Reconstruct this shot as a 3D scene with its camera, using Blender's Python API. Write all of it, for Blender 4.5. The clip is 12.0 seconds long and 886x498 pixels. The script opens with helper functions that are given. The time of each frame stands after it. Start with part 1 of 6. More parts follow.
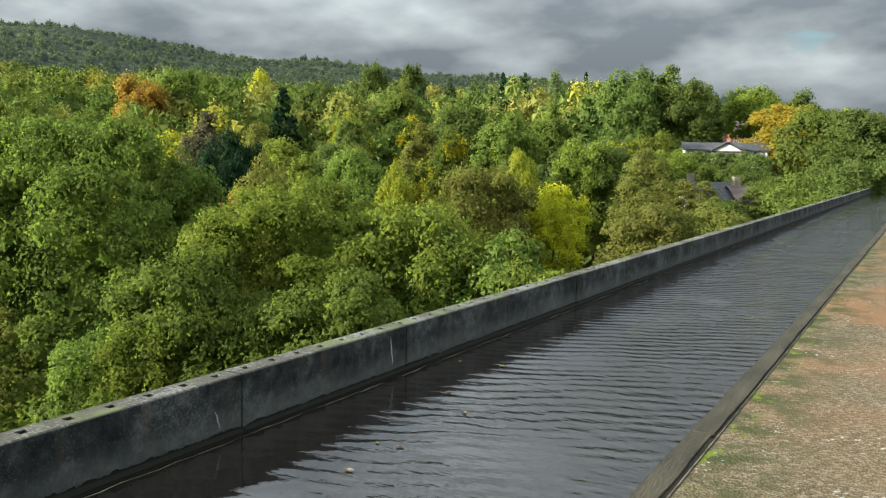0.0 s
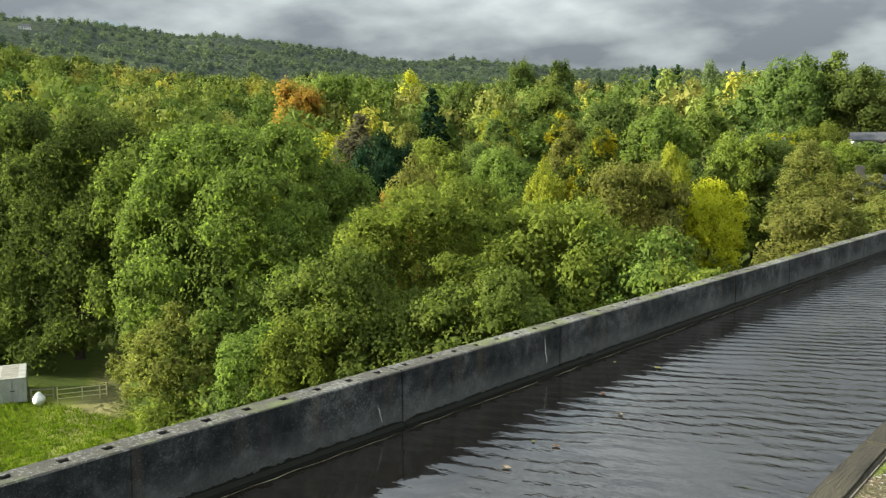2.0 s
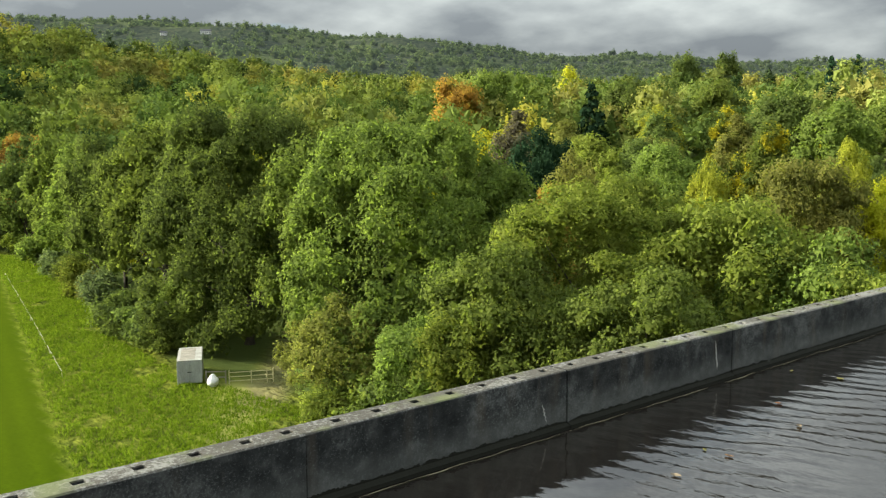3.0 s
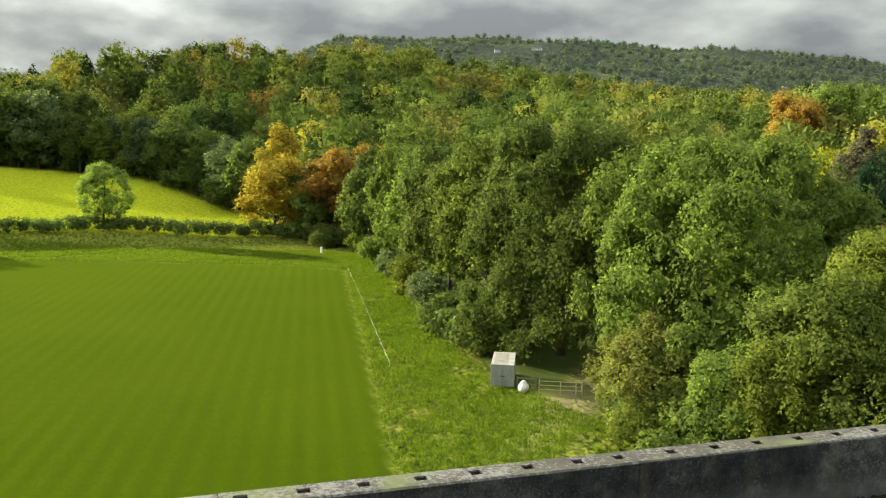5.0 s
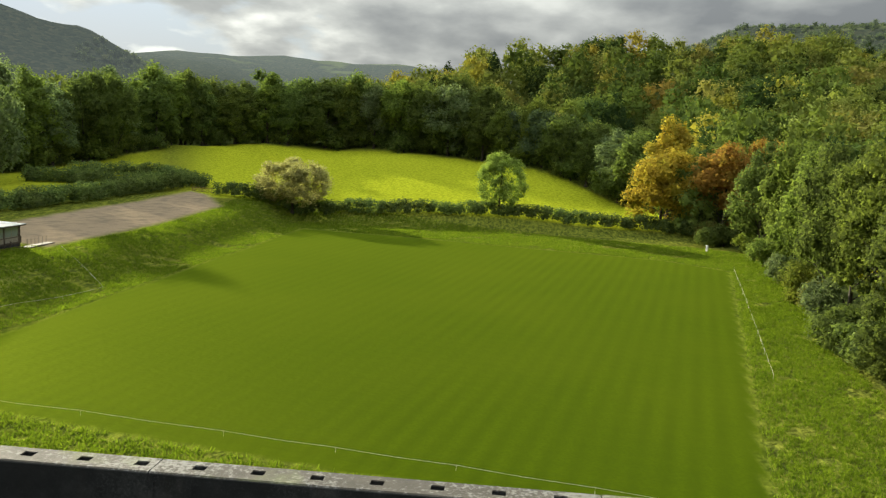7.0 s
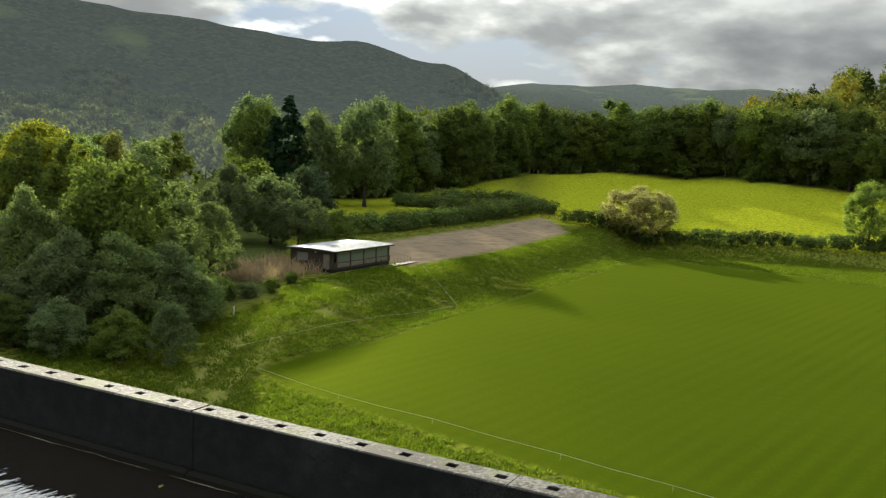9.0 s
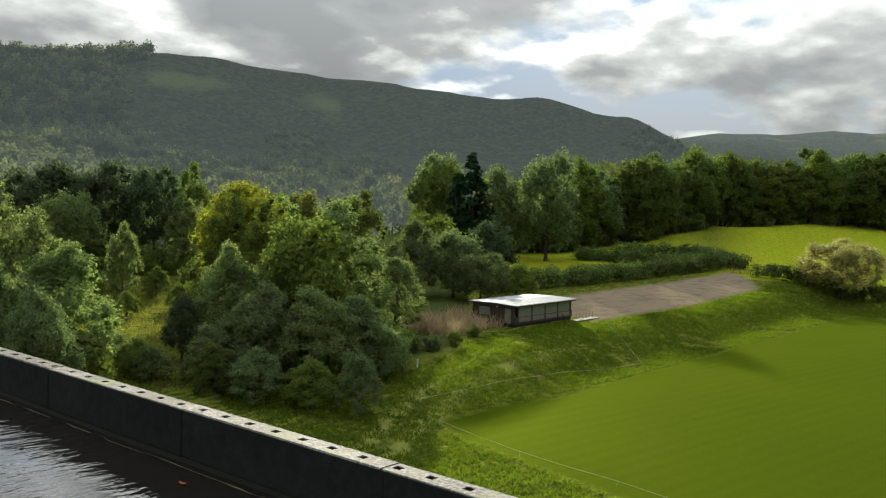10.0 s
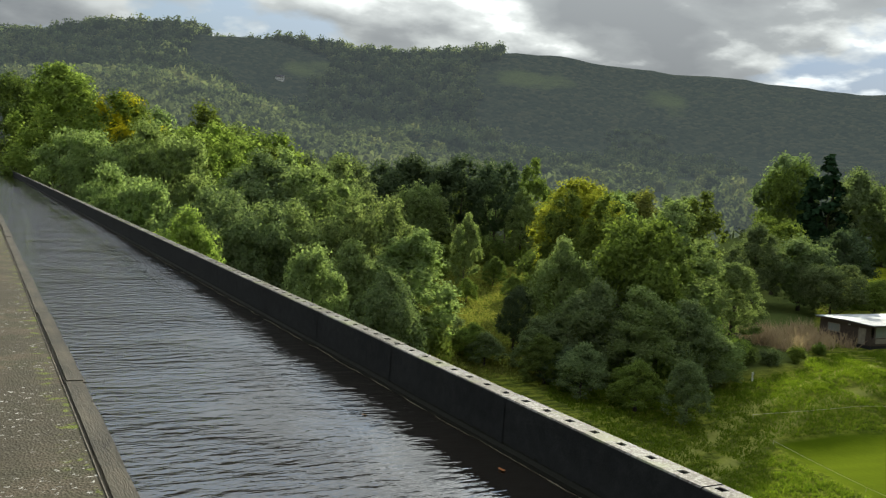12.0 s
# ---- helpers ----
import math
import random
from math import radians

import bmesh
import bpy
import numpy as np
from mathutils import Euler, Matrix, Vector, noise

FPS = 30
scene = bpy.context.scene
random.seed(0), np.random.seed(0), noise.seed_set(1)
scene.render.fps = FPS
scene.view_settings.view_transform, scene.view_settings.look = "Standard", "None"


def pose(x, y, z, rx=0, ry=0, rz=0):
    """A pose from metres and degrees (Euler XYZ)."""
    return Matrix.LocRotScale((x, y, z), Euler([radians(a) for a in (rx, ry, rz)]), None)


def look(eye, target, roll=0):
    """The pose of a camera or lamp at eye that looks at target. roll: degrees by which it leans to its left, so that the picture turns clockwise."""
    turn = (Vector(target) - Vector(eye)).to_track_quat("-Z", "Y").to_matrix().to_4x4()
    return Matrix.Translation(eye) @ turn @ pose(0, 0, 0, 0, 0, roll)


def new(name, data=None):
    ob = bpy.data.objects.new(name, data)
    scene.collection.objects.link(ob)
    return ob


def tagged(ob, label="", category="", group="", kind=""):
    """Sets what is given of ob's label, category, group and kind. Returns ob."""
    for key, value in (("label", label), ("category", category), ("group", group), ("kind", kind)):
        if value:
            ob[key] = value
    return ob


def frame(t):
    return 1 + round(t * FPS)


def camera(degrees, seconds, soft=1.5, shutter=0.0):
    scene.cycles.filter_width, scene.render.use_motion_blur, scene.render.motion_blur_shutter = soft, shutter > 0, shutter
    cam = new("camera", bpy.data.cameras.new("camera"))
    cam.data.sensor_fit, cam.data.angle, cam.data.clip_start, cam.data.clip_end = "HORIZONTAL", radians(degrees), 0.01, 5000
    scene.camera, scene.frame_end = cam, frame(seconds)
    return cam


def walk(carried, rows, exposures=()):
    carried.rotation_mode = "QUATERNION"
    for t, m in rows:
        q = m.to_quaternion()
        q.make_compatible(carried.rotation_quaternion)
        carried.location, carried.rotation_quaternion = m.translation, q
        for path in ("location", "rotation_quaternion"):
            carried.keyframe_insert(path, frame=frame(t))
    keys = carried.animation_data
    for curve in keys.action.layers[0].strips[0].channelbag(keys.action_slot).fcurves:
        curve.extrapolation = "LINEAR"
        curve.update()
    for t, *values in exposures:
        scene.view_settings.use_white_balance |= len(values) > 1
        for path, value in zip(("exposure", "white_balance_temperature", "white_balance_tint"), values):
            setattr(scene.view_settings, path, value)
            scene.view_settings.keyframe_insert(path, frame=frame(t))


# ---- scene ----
cam = camera(53.99, 12.0, soft=1.25, shutter=0.12)
# seconds, eye x y z, turn x y z
PATH = [
    (0, 0.221, 0.409, 1.560, 84.251, -0.838, 29.485),
    (0.5, 0.316, 0.303, 1.593, 83.906, -0.329, 30.380),
    (1, 0.334, 0.275, 1.600, 84.174, -0.012, 31.738),
    (1.5, 0.276, 0.305, 1.596, 84.289, 0.185, 34.810),
    (2, 0.225, 0.290, 1.600, 84.046, 0.269, 39.134),
    (2.5, 0.176, 0.282, 1.608, 83.952, 0.273, 44.243),
    (3, 0.127, 0.253, 1.601, 83.863, 0.273, 49.376),
    (3.2, 0.070, 0.234, 1.604, 83.704, -0.171, 51.655),
    (4.8, -0.060, 0.166, 1.627, 84.803, -1.359, 68.110),
    (5, -0.074, 0.160, 1.615, 84.603, -1.276, 70.172),
    (5.5, -0.097, 0.095, 1.612, 84.196, -1.708, 77.157),
    (6, -0.134, 0.077, 1.668, 84.240, -2.389, 83.035),
    (6.5, -0.059, 0.077, 1.633, 83.990, -2.795, 89.572),
    (6.7, -0.075, 0.054, 1.682, 83.756, -2.782, 91.990),
    (8.3, 0.102, 0.076, 1.731, 82.326, -3.124, 108.460),
    (8.5, 0.089, 0.040, 1.730, 82.870, -3.113, 110.809),
    (9, 0.096, 0.001, 1.749, 84.006, -2.697, 117.759),
    (9.5, -0.006, -0.141, 1.725, 85.640, -1.981, 124.388),
    (10, -0.012, -0.154, 1.753, 87.113, -1.895, 129.617),
    (10.5, -0.025, -0.168, 1.765, 86.991, -2.017, 134.572),
    (11, -0.095, -0.258, 1.728, 86.638, -2.445, 139.799),
    (11.5, -0.122, -0.234, 1.755, 86.550, -3.251, 145.275),
    (12, -0.104, -0.218, 1.760, 85.812, -4.031, 151.547),
]
walk(cam, [(r[0], pose(*r[1:])) for r in PATH],
     exposures=[(0.0, 1.33, 6050, 0), (3.2, 1.50, 6400, 0), (5.0, 1.47, 6700, 0), (8.5, 0.98, 6550, 3), (12.0, 0.74, 6250, 3)])

# ---- world and sun ----
SUN_AZ, SUN_EL = 135.0, 16.5        # degrees to the left of the canal's line, degrees up


def at(az, r):
    """Plan place at an azimuth (degrees to the left of +y) and a distance from the viewpoint."""
    return -r * math.sin(radians(az)), r * math.cos(radians(az))


SUN_DIR = Vector((*at(SUN_AZ, math.cos(radians(SUN_EL))), math.sin(radians(SUN_EL))))


class Nodes:
    """A short way to write node trees."""

    def __init__(self, tree):
        self.tree = tree
        tree.nodes.clear()

    def add(self, kind, ins=(), **props):
        n = self.tree.nodes.new(kind)
        for key, value in props.items():
            setattr(n, key, value)
        for key, value in dict(ins).items():
            if isinstance(value, bpy.types.NodeSocket):
                self.tree.links.new(value, n.inputs[key])
            else:
                n.inputs[key].default_value = value
        return n

    def math(self, op, a, b=0.0, clamp=False):
        return self.add("ShaderNodeMath", {0: a, 1: b}, operation=op, use_clamp=clamp).outputs[0]

    def mix(self, fac, a, b, blend="MIX"):
        n = self.add("ShaderNodeMix", {0: fac, 6: a, 7: b}, data_type="RGBA", blend_type=blend)
        return n.outputs[2]

    def ramp(self, fac, stops):
        n = self.add("ShaderNodeValToRGB", {0: fac})
        r = n.color_ramp
        while len(r.elements) < len(stops):
            r.elements.new(0.5)
        for e, (p, c) in zip(r.elements, stops):
            e.position, e.color = p, (*c, 1) if len(c) == 3 else c
        return n.outputs[0]

    def noise(self, vec, scale, detail=4.0, rough=0.55, out=0):
        n = self.add("ShaderNodeTexNoise", {"Scale": scale, "Detail": detail, "Roughness": rough})
        if vec is not None:
            self.tree.links.new(vec, n.inputs["Vector"])
        return n.outputs[out]

    def scaled(self, vec, s):
        return self.add("ShaderNodeVectorMath", {0: vec, 1: s}, operation="MULTIPLY").outputs[0]


def build_world():
    w = bpy.data.worlds.new("sky")
    scene.world = w
    w.use_nodes = True
    k = Nodes(w.node_tree)
    sky = k.add("ShaderNodeTexSky", sky_type="NISHITA", sun_disc=False, sun_elevation=radians(SUN_EL),
                sun_rotation=radians(-SUN_AZ), dust_density=2.0).outputs[0]
    sky = k.mix(1.0, sky, (SKY_GAIN, SKY_GAIN, SKY_GAIN, 1), "MULTIPLY")
    d = k.add("ShaderNodeTexCoord").outputs["Generated"]
    up = k.math("MAXIMUM", k.add("ShaderNodeSeparateXYZ", {0: d}).outputs[2], 0.0)

    def sheet(v):
        """A direction laid out on the cloud layer."""
        x, y, z = k.add("ShaderNodeSeparateXYZ", {0: v}).outputs
        inv = k.math("DIVIDE", 1.0, k.math("ADD", k.math("MAXIMUM", z, 0.0), 0.30))
        return k.add("ShaderNodeCombineXYZ", {0: k.math("MULTIPLY", x, inv), 1: k.math("MULTIPLY", y, inv), 2: k.math("MULTIPLY", z, 2.2)}).outputs[0]

    def density(v):
        a, b, c = k.noise(v, 0.62, 2.0, 0.5), k.noise(v, 2.3, 3.0, 0.45), k.noise(v, 6.0, 5.0, 0.55)
        return k.math("ADD", k.math("ADD", k.math("MULTIPLY", a, 0.40), k.math("MULTIPLY", b, 0.44)), k.math("MULTIPLY", c, 0.16))

    dens = density(sheet(d))
    above = k.add("ShaderNodeVectorMath", {0: d, 1: (*(SUN_DIR.xy * 0.02), 0.022)}, operation="ADD").outputs[0]
    lit = k.math("SUBTRACT", dens, density(sheet(above)))       # billows whose upper edge is open to the sun
    dot = k.add("ShaderNodeVectorMath", {0: d, 1: tuple(SUN_DIR)}, operation="DOT_PRODUCT").outputs["Value"]
    near = k.math("POWER", k.math("MULTIPLY", k.math("ADD", dot, 1.0), 0.5), 10.0)
    cover = k.ramp(k.math("ADD", dens, k.math("MULTIPLY", near, -0.01)), [(0.395, (0, 0, 0)), (0.435, (1, 1, 1))])
    # thick parts grey, thin edges bright, most of all towards the sun
    thin = k.ramp(k.math("SUBTRACT", dens, k.math("MULTIPLY", lit, 1.5)), [(0.40, (1, 1, 1)), (0.45, (0.30, 0.30, 0.30)), (0.51, (0.0, 0.0, 0.0))])
    grey = k.ramp(k.math("SUBTRACT", dens, k.math("MULTIPLY", lit, 1.1)), [(0.39, (1.05, 1.05, 1.05)), (0.47, (0.70, 0.71, 0.73)), (0.56, (0.36, 0.375, 0.415))])
    glow = k.mix(1.0, thin, k.math("MULTIPLY", near, SUN_GLOW), "MULTIPLY")
    glow = k.mix(1.0, glow, k.math("MULTIPLY", near, 0.07), "ADD")
    core = k.math("MULTIPLY", k.math("POWER", near, 4.0), SUN_CORE)
    glow = k.mix(1.0, glow, k.mix(1.0, thin, core, "MULTIPLY"), "ADD")
    glow = k.mix(1.0, glow, (1.0, 0.97, 0.91, 1), "MULTIPLY")
    cloud = k.mix(1.0, k.mix(1.0, grey, (CLOUD_GAIN, CLOUD_GAIN, CLOUD_GAIN, 1), "MULTIPLY"), glow, "ADD")
    blue = k.mix(k.math("POWER", near, 0.4), sky, (0.145, 0.195, 0.275, 1))     # open sky seen between high veils
    col = k.mix(cover, blue, cloud)
    # an overcast sky is brightest overhead
    bg = k.add("ShaderNodeBackground", {"Color": col, "Strength": k.math("ADD", 0.70, k.math("MULTIPLY", up, 3.9))})
    out = k.add("ShaderNodeOutputWorld")
    w.node_tree.links.new(bg.outputs[0], out.inputs[0])


SKY_GAIN, CLOUD_GAIN, SUN_GLOW, SUN_CORE = 0.045, 0.232, 0.18, 0.60
build_world()
sun = new("sun", bpy.data.lights.new("sun", "SUN"))
sun.data.energy, sun.data.angle, sun.data.color = 5.0, radians(0.9), (1.0, 0.89, 0.72)
sun.matrix_world = look(SUN_DIR * 300, (0, 0, 0))

# ---- materials ----


def material(name):
    m = bpy.data.materials.new(name)
    m.use_nodes = True
    return m, Nodes(m.node_tree)


def finish(m, k, color, rough=0.8, bump=None, strength=0.4, dist=0.02, metal=0.0, spec=0.3):
    b = k.add("ShaderNodeBsdfPrincipled", {"Base Color": color, "Roughness": rough, "Metallic": metal, "Specular IOR Level": spec})
    if bump is not None:
        n = k.add("ShaderNodeBump", {"Height": bump, "Strength": strength, "Distance": dist})
        m.node_tree.links.new(n.outputs[0], b.inputs["Normal"])
    o = k.add("ShaderNodeOutputMaterial")
    m.node_tree.links.new(b.outputs[0], o.inputs[0])
    return m


def where(k):
    return k.add("ShaderNodeNewGeometry").outputs["Position"]


def plain(name, col, col2=None, scale=3.0, rough=0.7, bump=0.15, metal=0.0, dist=0.01, stretch=(1, 1, 1)):
    """A surface of two tones mottled at two scales, with fine relief."""
    m, k = material(name)
    p = k.scaled(k.add("ShaderNodeTexCoord").outputs["Object"], stretch)
    a, b = k.noise(p, scale), k.noise(p, scale * 9, 3.0, 0.6)
    col2 = col2 or tuple(c * 0.6 for c in col)
    f = k.ramp(k.math("ADD", k.math("MULTIPLY", a, 0.65), k.math("MULTIPLY", b, 0.35)), [(0.36, (0, 0, 0)), (0.64, (1, 1, 1))])
    return finish(m, k, k.mix(f, (*col2, 1), (*col, 1)), rough, b, bump, dist, metal)


AIR = (0.50, 0.56, 0.62, 1)      # haze put into emission on far hills, ridge woods and valley trees
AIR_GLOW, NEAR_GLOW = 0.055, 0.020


def foliage(name, dark, light, tip=None, through_=0.48, attr=False, glow=0.0):
    """Leaves: each leaf its own tone, whole boughs lighter or darker, each tree a shade of its own; light shines through."""
    m, k = material(name)
    geo = k.add("ShaderNodeNewGeometry")
    leaf = geo.outputs["Random Per Island"]
    bough = k.noise(k.add("ShaderNodeTexCoord").outputs["Object"], 0.32, 2.0)
    f = k.math("ADD", k.math("MULTIPLY", leaf, 0.75), k.math("MULTIPLY", k.math("SUBTRACT", bough, 0.30), 0.75), clamp=True)
    col = k.mix(f, (*dark, 1), (*light, 1))
    if tip:
        col = k.mix(k.ramp(bough, [(0.52, (0, 0, 0)), (0.62, (1, 1, 1))]), col, (*tip, 1))
    tree = k.add("ShaderNodeObjectInfo").outputs["Random"]
    if attr:
        t = k.add("ShaderNodeAttribute", attribute_name="tint").outputs["Fac"]
        col = k.mix(0.82, col, k.ramp(t, attr))
        col = k.mix(k.math("MULTIPLY", leaf, 0.20), col, (0.04, 0.058, 0.020, 1))
    hsv = k.add("ShaderNodeHueSaturation", {"Hue": k.math("ADD", 0.488, k.math("MULTIPLY", tree, 0.018)), "Saturation": 1.0,
                                            "Value": k.math("ADD", 0.82, k.math("MULTIPLY", tree, 0.36)), "Color": col})
    col = hsv.outputs[0]
    d = k.add("ShaderNodeBsdfDiffuse", {"Color": col, "Roughness": 0.4})
    t = k.add("ShaderNodeBsdfTranslucent", {"Color": k.mix(1.0, col, (1.14, 1.22, 0.72, 1), "MULTIPLY")})
    s = k.add("ShaderNodeMixShader", {0: through_, 1: d.outputs[0], 2: t.outputs[0]})
    # glow paints haze over distant leaves as emission; they are no light source
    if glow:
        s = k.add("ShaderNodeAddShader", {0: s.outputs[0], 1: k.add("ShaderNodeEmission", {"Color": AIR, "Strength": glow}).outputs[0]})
    o = k.add("ShaderNodeOutputMaterial", {0: s.outputs[0]})
    return m


LEAF = {
    "green": foliage("leaves_green", (0.084, 0.115, 0.032), (0.222, 0.280, 0.066)),
    "lime": foliage("leaves_lime", (0.100, 0.135, 0.028), (0.270, 0.310, 0.062)),
    "deep": foliage("leaves_deep", (0.074, 0.102, 0.034), (0.175, 0.228, 0.064)),
    "spring": foliage("leaves_light_green", (0.135, 0.190, 0.052), (0.320, 0.400, 0.110), through_=0.56),
    "fresh": foliage("leaves_fresh", (0.20, 0.23, 0.035), (0.44, 0.46, 0.070), through_=0.56),
    "yellow": foliage("leaves_yellow", (0.34, 0.36, 0.03), (0.66, 0.64, 0.06)),
    "gold": foliage("leaves_gold", (0.26, 0.20, 0.035), (0.52, 0.40, 0.065), (0.38, 0.33, 0.055)),
    "rust": foliage("leaves_rust", (0.25, 0.150, 0.040), (0.48, 0.30, 0.070), (0.36, 0.27, 0.06)),
    "olive": foliage("leaves_olive", (0.105, 0.115, 0.034), (0.265, 0.265, 0.072)),
    "grey": foliage("leaves_grey_green", (0.095, 0.132, 0.062), (0.240, 0.295, 0.145)),
    "silver": foliage("leaves_silver_green", (0.130, 0.180, 0.074), (0.310, 0.380, 0.165), through_=0.56),
    "bare": foliage("twigs_grey", (0.102, 0.094, 0.065), (0.203, 0.189, 0.123)),
    "yew": foliage("needles_dark", (0.012, 0.029, 0.014), (0.038, 0.072, 0.035), through_=0.12),
    "turning": foliage("leaves_turning", (0.075, 0.105, 0.028), (0.175, 0.230, 0.050), (0.522, 0.478, 0.029)),
    # leaf colour darkened to imitate trees seen against the light
    "shade": foliage("leaves_backlit", (0.052, 0.078, 0.044), (0.125, 0.165, 0.085), through_=0.34),
    "hedge": foliage("leaves_hedge", (0.060, 0.090, 0.034), (0.210, 0.270, 0.090)),
    "pale": foliage("leaves_pale", (0.22, 0.20, 0.095), (0.50, 0.46, 0.23), through_=0.6),
    "reed": foliage("stems_dry", (0.28, 0.20, 0.145), (0.56, 0.43, 0.33)),
    "grass": foliage("blades_grass", (0.075, 0.125, 0.012), (0.180, 0.240, 0.024)),
}
TINTS = [(0.0, (0.030, 0.050, 0.024)), (0.25, (0.100, 0.140, 0.040)), (0.45, (0.190, 0.230, 0.056)), (0.66, (0.290, 0.310, 0.080)),
         (0.78, (0.32, 0.285, 0.085)), (0.89, (0.48, 0.44, 0.075)), (1.0, (0.36, 0.21, 0.075))]
# haze greyed into the leaf colours of far hills and valley trees
HAZE_GREYS = [(0.0, (0.050, 0.066, 0.044)), (0.35, (0.105, 0.128, 0.076)), (0.7, (0.175, 0.190, 0.100)), (1.0, (0.21, 0.19, 0.10))]
LEAF["far"] = foliage("leaves_far_hill", (0.085, 0.105, 0.075), (0.15, 0.17, 0.115), attr=HAZE_GREYS, glow=AIR_GLOW)
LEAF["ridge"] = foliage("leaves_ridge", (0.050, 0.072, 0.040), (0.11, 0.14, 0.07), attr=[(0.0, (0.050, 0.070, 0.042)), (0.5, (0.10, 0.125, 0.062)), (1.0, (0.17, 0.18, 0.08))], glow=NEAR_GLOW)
LEAF["wood"] = foliage("leaves_far_wood", (0.03, 0.06, 0.012), (0.10, 0.15, 0.03), attr=TINTS, through_=0.26)
BARK = plain("bark", (0.085, 0.070, 0.050), (0.035, 0.030, 0.023), 6.0, 0.9, 0.6, dist=0.03, stretch=(1, 1, 0.25))


def ground_material():
    """Meadow, mown field, second pasture, gravel yard and woodland floor on one sheet."""
    m, k = material("ground")
    p = where(k)
    x, y, z = k.add("ShaderNodeSeparateXYZ", {0: p}).outputs
    use = k.add("ShaderNodeAttribute", attribute_name="use")     # r mown, g gravel, b woodland floor
    mown, gravel, wood = k.add("ShaderNodeSeparateColor", {0: use.outputs["Color"]}).outputs[:3]
    big, mid, fine = k.noise(p, 0.035, 3.0), k.noise(p, 0.45, 4.0), k.noise(p, 7.0, 3.0, 0.65)
    # mower stripes run away from the canal, faint and uneven
    s = k.math("SINE", k.math("MULTIPLY", k.math("ADD", y, k.math("MULTIPLY", x, 0.196)), 2.0 * math.pi / 1.9))
    s = k.math("MULTIPLY", s, k.ramp(k.math("MULTIPLY", k.math("ADD", y, 40.0), 0.014), [(0.2, (0.75, 0.75, 0.75)), (0.75, (1, 1, 1))]))
    s = k.math("MULTIPLY", s, k.ramp(k.noise(p, 0.02, 2.0), [(0.35, (0.3, 0.3, 0.3)), (0.6, (1, 1, 1))]))
    s = k.math("MULTIPLY", s, k.ramp(k.noise(k.scaled(p, (0.05, 0.6, 1.0)), 1.0, 3.0), [(0.36, (0.25, 0.25, 0.25)), (0.6, (1, 1, 1))]))
    cross = k.math("SINE", k.math("MULTIPLY", k.math("SUBTRACT", x, k.math("MULTIPLY", y, 0.196)), 2.0 * math.pi / 2.3))
    s = k.math("ADD", s, k.math("MULTIPLY", cross, 0.10))
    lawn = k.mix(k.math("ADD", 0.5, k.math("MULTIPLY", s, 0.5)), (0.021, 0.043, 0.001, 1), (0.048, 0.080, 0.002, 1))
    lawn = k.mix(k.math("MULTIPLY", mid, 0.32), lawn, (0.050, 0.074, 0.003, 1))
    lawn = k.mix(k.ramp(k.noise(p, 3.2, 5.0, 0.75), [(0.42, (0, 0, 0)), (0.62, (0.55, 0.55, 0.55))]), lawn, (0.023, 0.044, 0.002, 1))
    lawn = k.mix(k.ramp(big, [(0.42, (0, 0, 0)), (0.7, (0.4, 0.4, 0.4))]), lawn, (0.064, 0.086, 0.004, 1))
    swath = k.noise(k.scaled(p, (0.55, 1.7, 1.0)), 1.0, 4.0, 0.62)
    knot = k.add("ShaderNodeTexVoronoi", {"Vector": k.add("ShaderNodeVectorMath", {0: k.scaled(p, (1.0, 1.0, 0.3)), 1: k.scaled(k.noise(p, 1.5, 3.0, 0.6, "Color"), (0.7, 0.7, 0.0))}, operation="ADD").outputs[0], "Scale": 2.0}, feature="SMOOTH_F1")
    mound = k.math("SUBTRACT", 0.8, knot.outputs["Distance"])
    rough = k.mix(k.ramp(swath, [(0.42, (0, 0, 0)), (0.58, (1, 1, 1))]), (0.040, 0.066, 0.009, 1), (0.215, 0.245, 0.030, 1))
    rough = k.mix(k.math("MULTIPLY", fine, 0.4), rough, (0.16, 0.15, 0.05, 1))
    rough = k.mix(k.ramp(big, [(0.5, (0, 0, 0)), (0.68, (0.6, 0.6, 0.6))]), rough, (0.17, 0.17, 0.03, 1))
    stones = k.mix(fine, (0.22, 0.165, 0.105, 1), (0.38, 0.30, 0.205, 1))
    stones = k.mix(k.ramp(mid, [(0.45, (0, 0, 0)), (0.7, (0.7, 0.7, 0.7))]), stones, (0.16, 0.135, 0.10, 1))
    floor_ = k.mix(fine, (0.045, 0.062, 0.018, 1), (0.105, 0.130, 0.038, 1))
    c = k.mix(mown, rough, lawn)
    # pasture colour raised to a sunlit yellow-green, sunlight painted in
    lit_pasture = k.add("ShaderNodeAttribute", attribute_name="lit_pasture").outputs["Fac"]
    c = k.mix(lit_pasture, c, k.mix(k.ramp(k.noise(p, 1.3, 4.0, 0.65), [(0.38, (0, 0, 0)), (0.6, (1, 1, 1))]), (0.30, 0.36, 0.018, 1), (0.52, 0.55, 0.034, 1)))
    rut = k.add("ShaderNodeAttribute", attribute_name="rut").outputs["Fac"]
    c = k.mix(rut, c, k.mix(fine, (0.20, 0.215, 0.05, 1), (0.34, 0.33, 0.10, 1)))
    c = k.mix(gravel, c, stones)
    c = k.mix(wood, c, floor_)
    # haze put into the base colour: distant canopy and meadow turn grey
    cell = k.add("ShaderNodeTexVoronoi", {"Vector": p, "Scale": 0.085})
    tone = k.add("ShaderNodeSeparateColor", {0: cell.outputs["Color"]}).outputs[0]
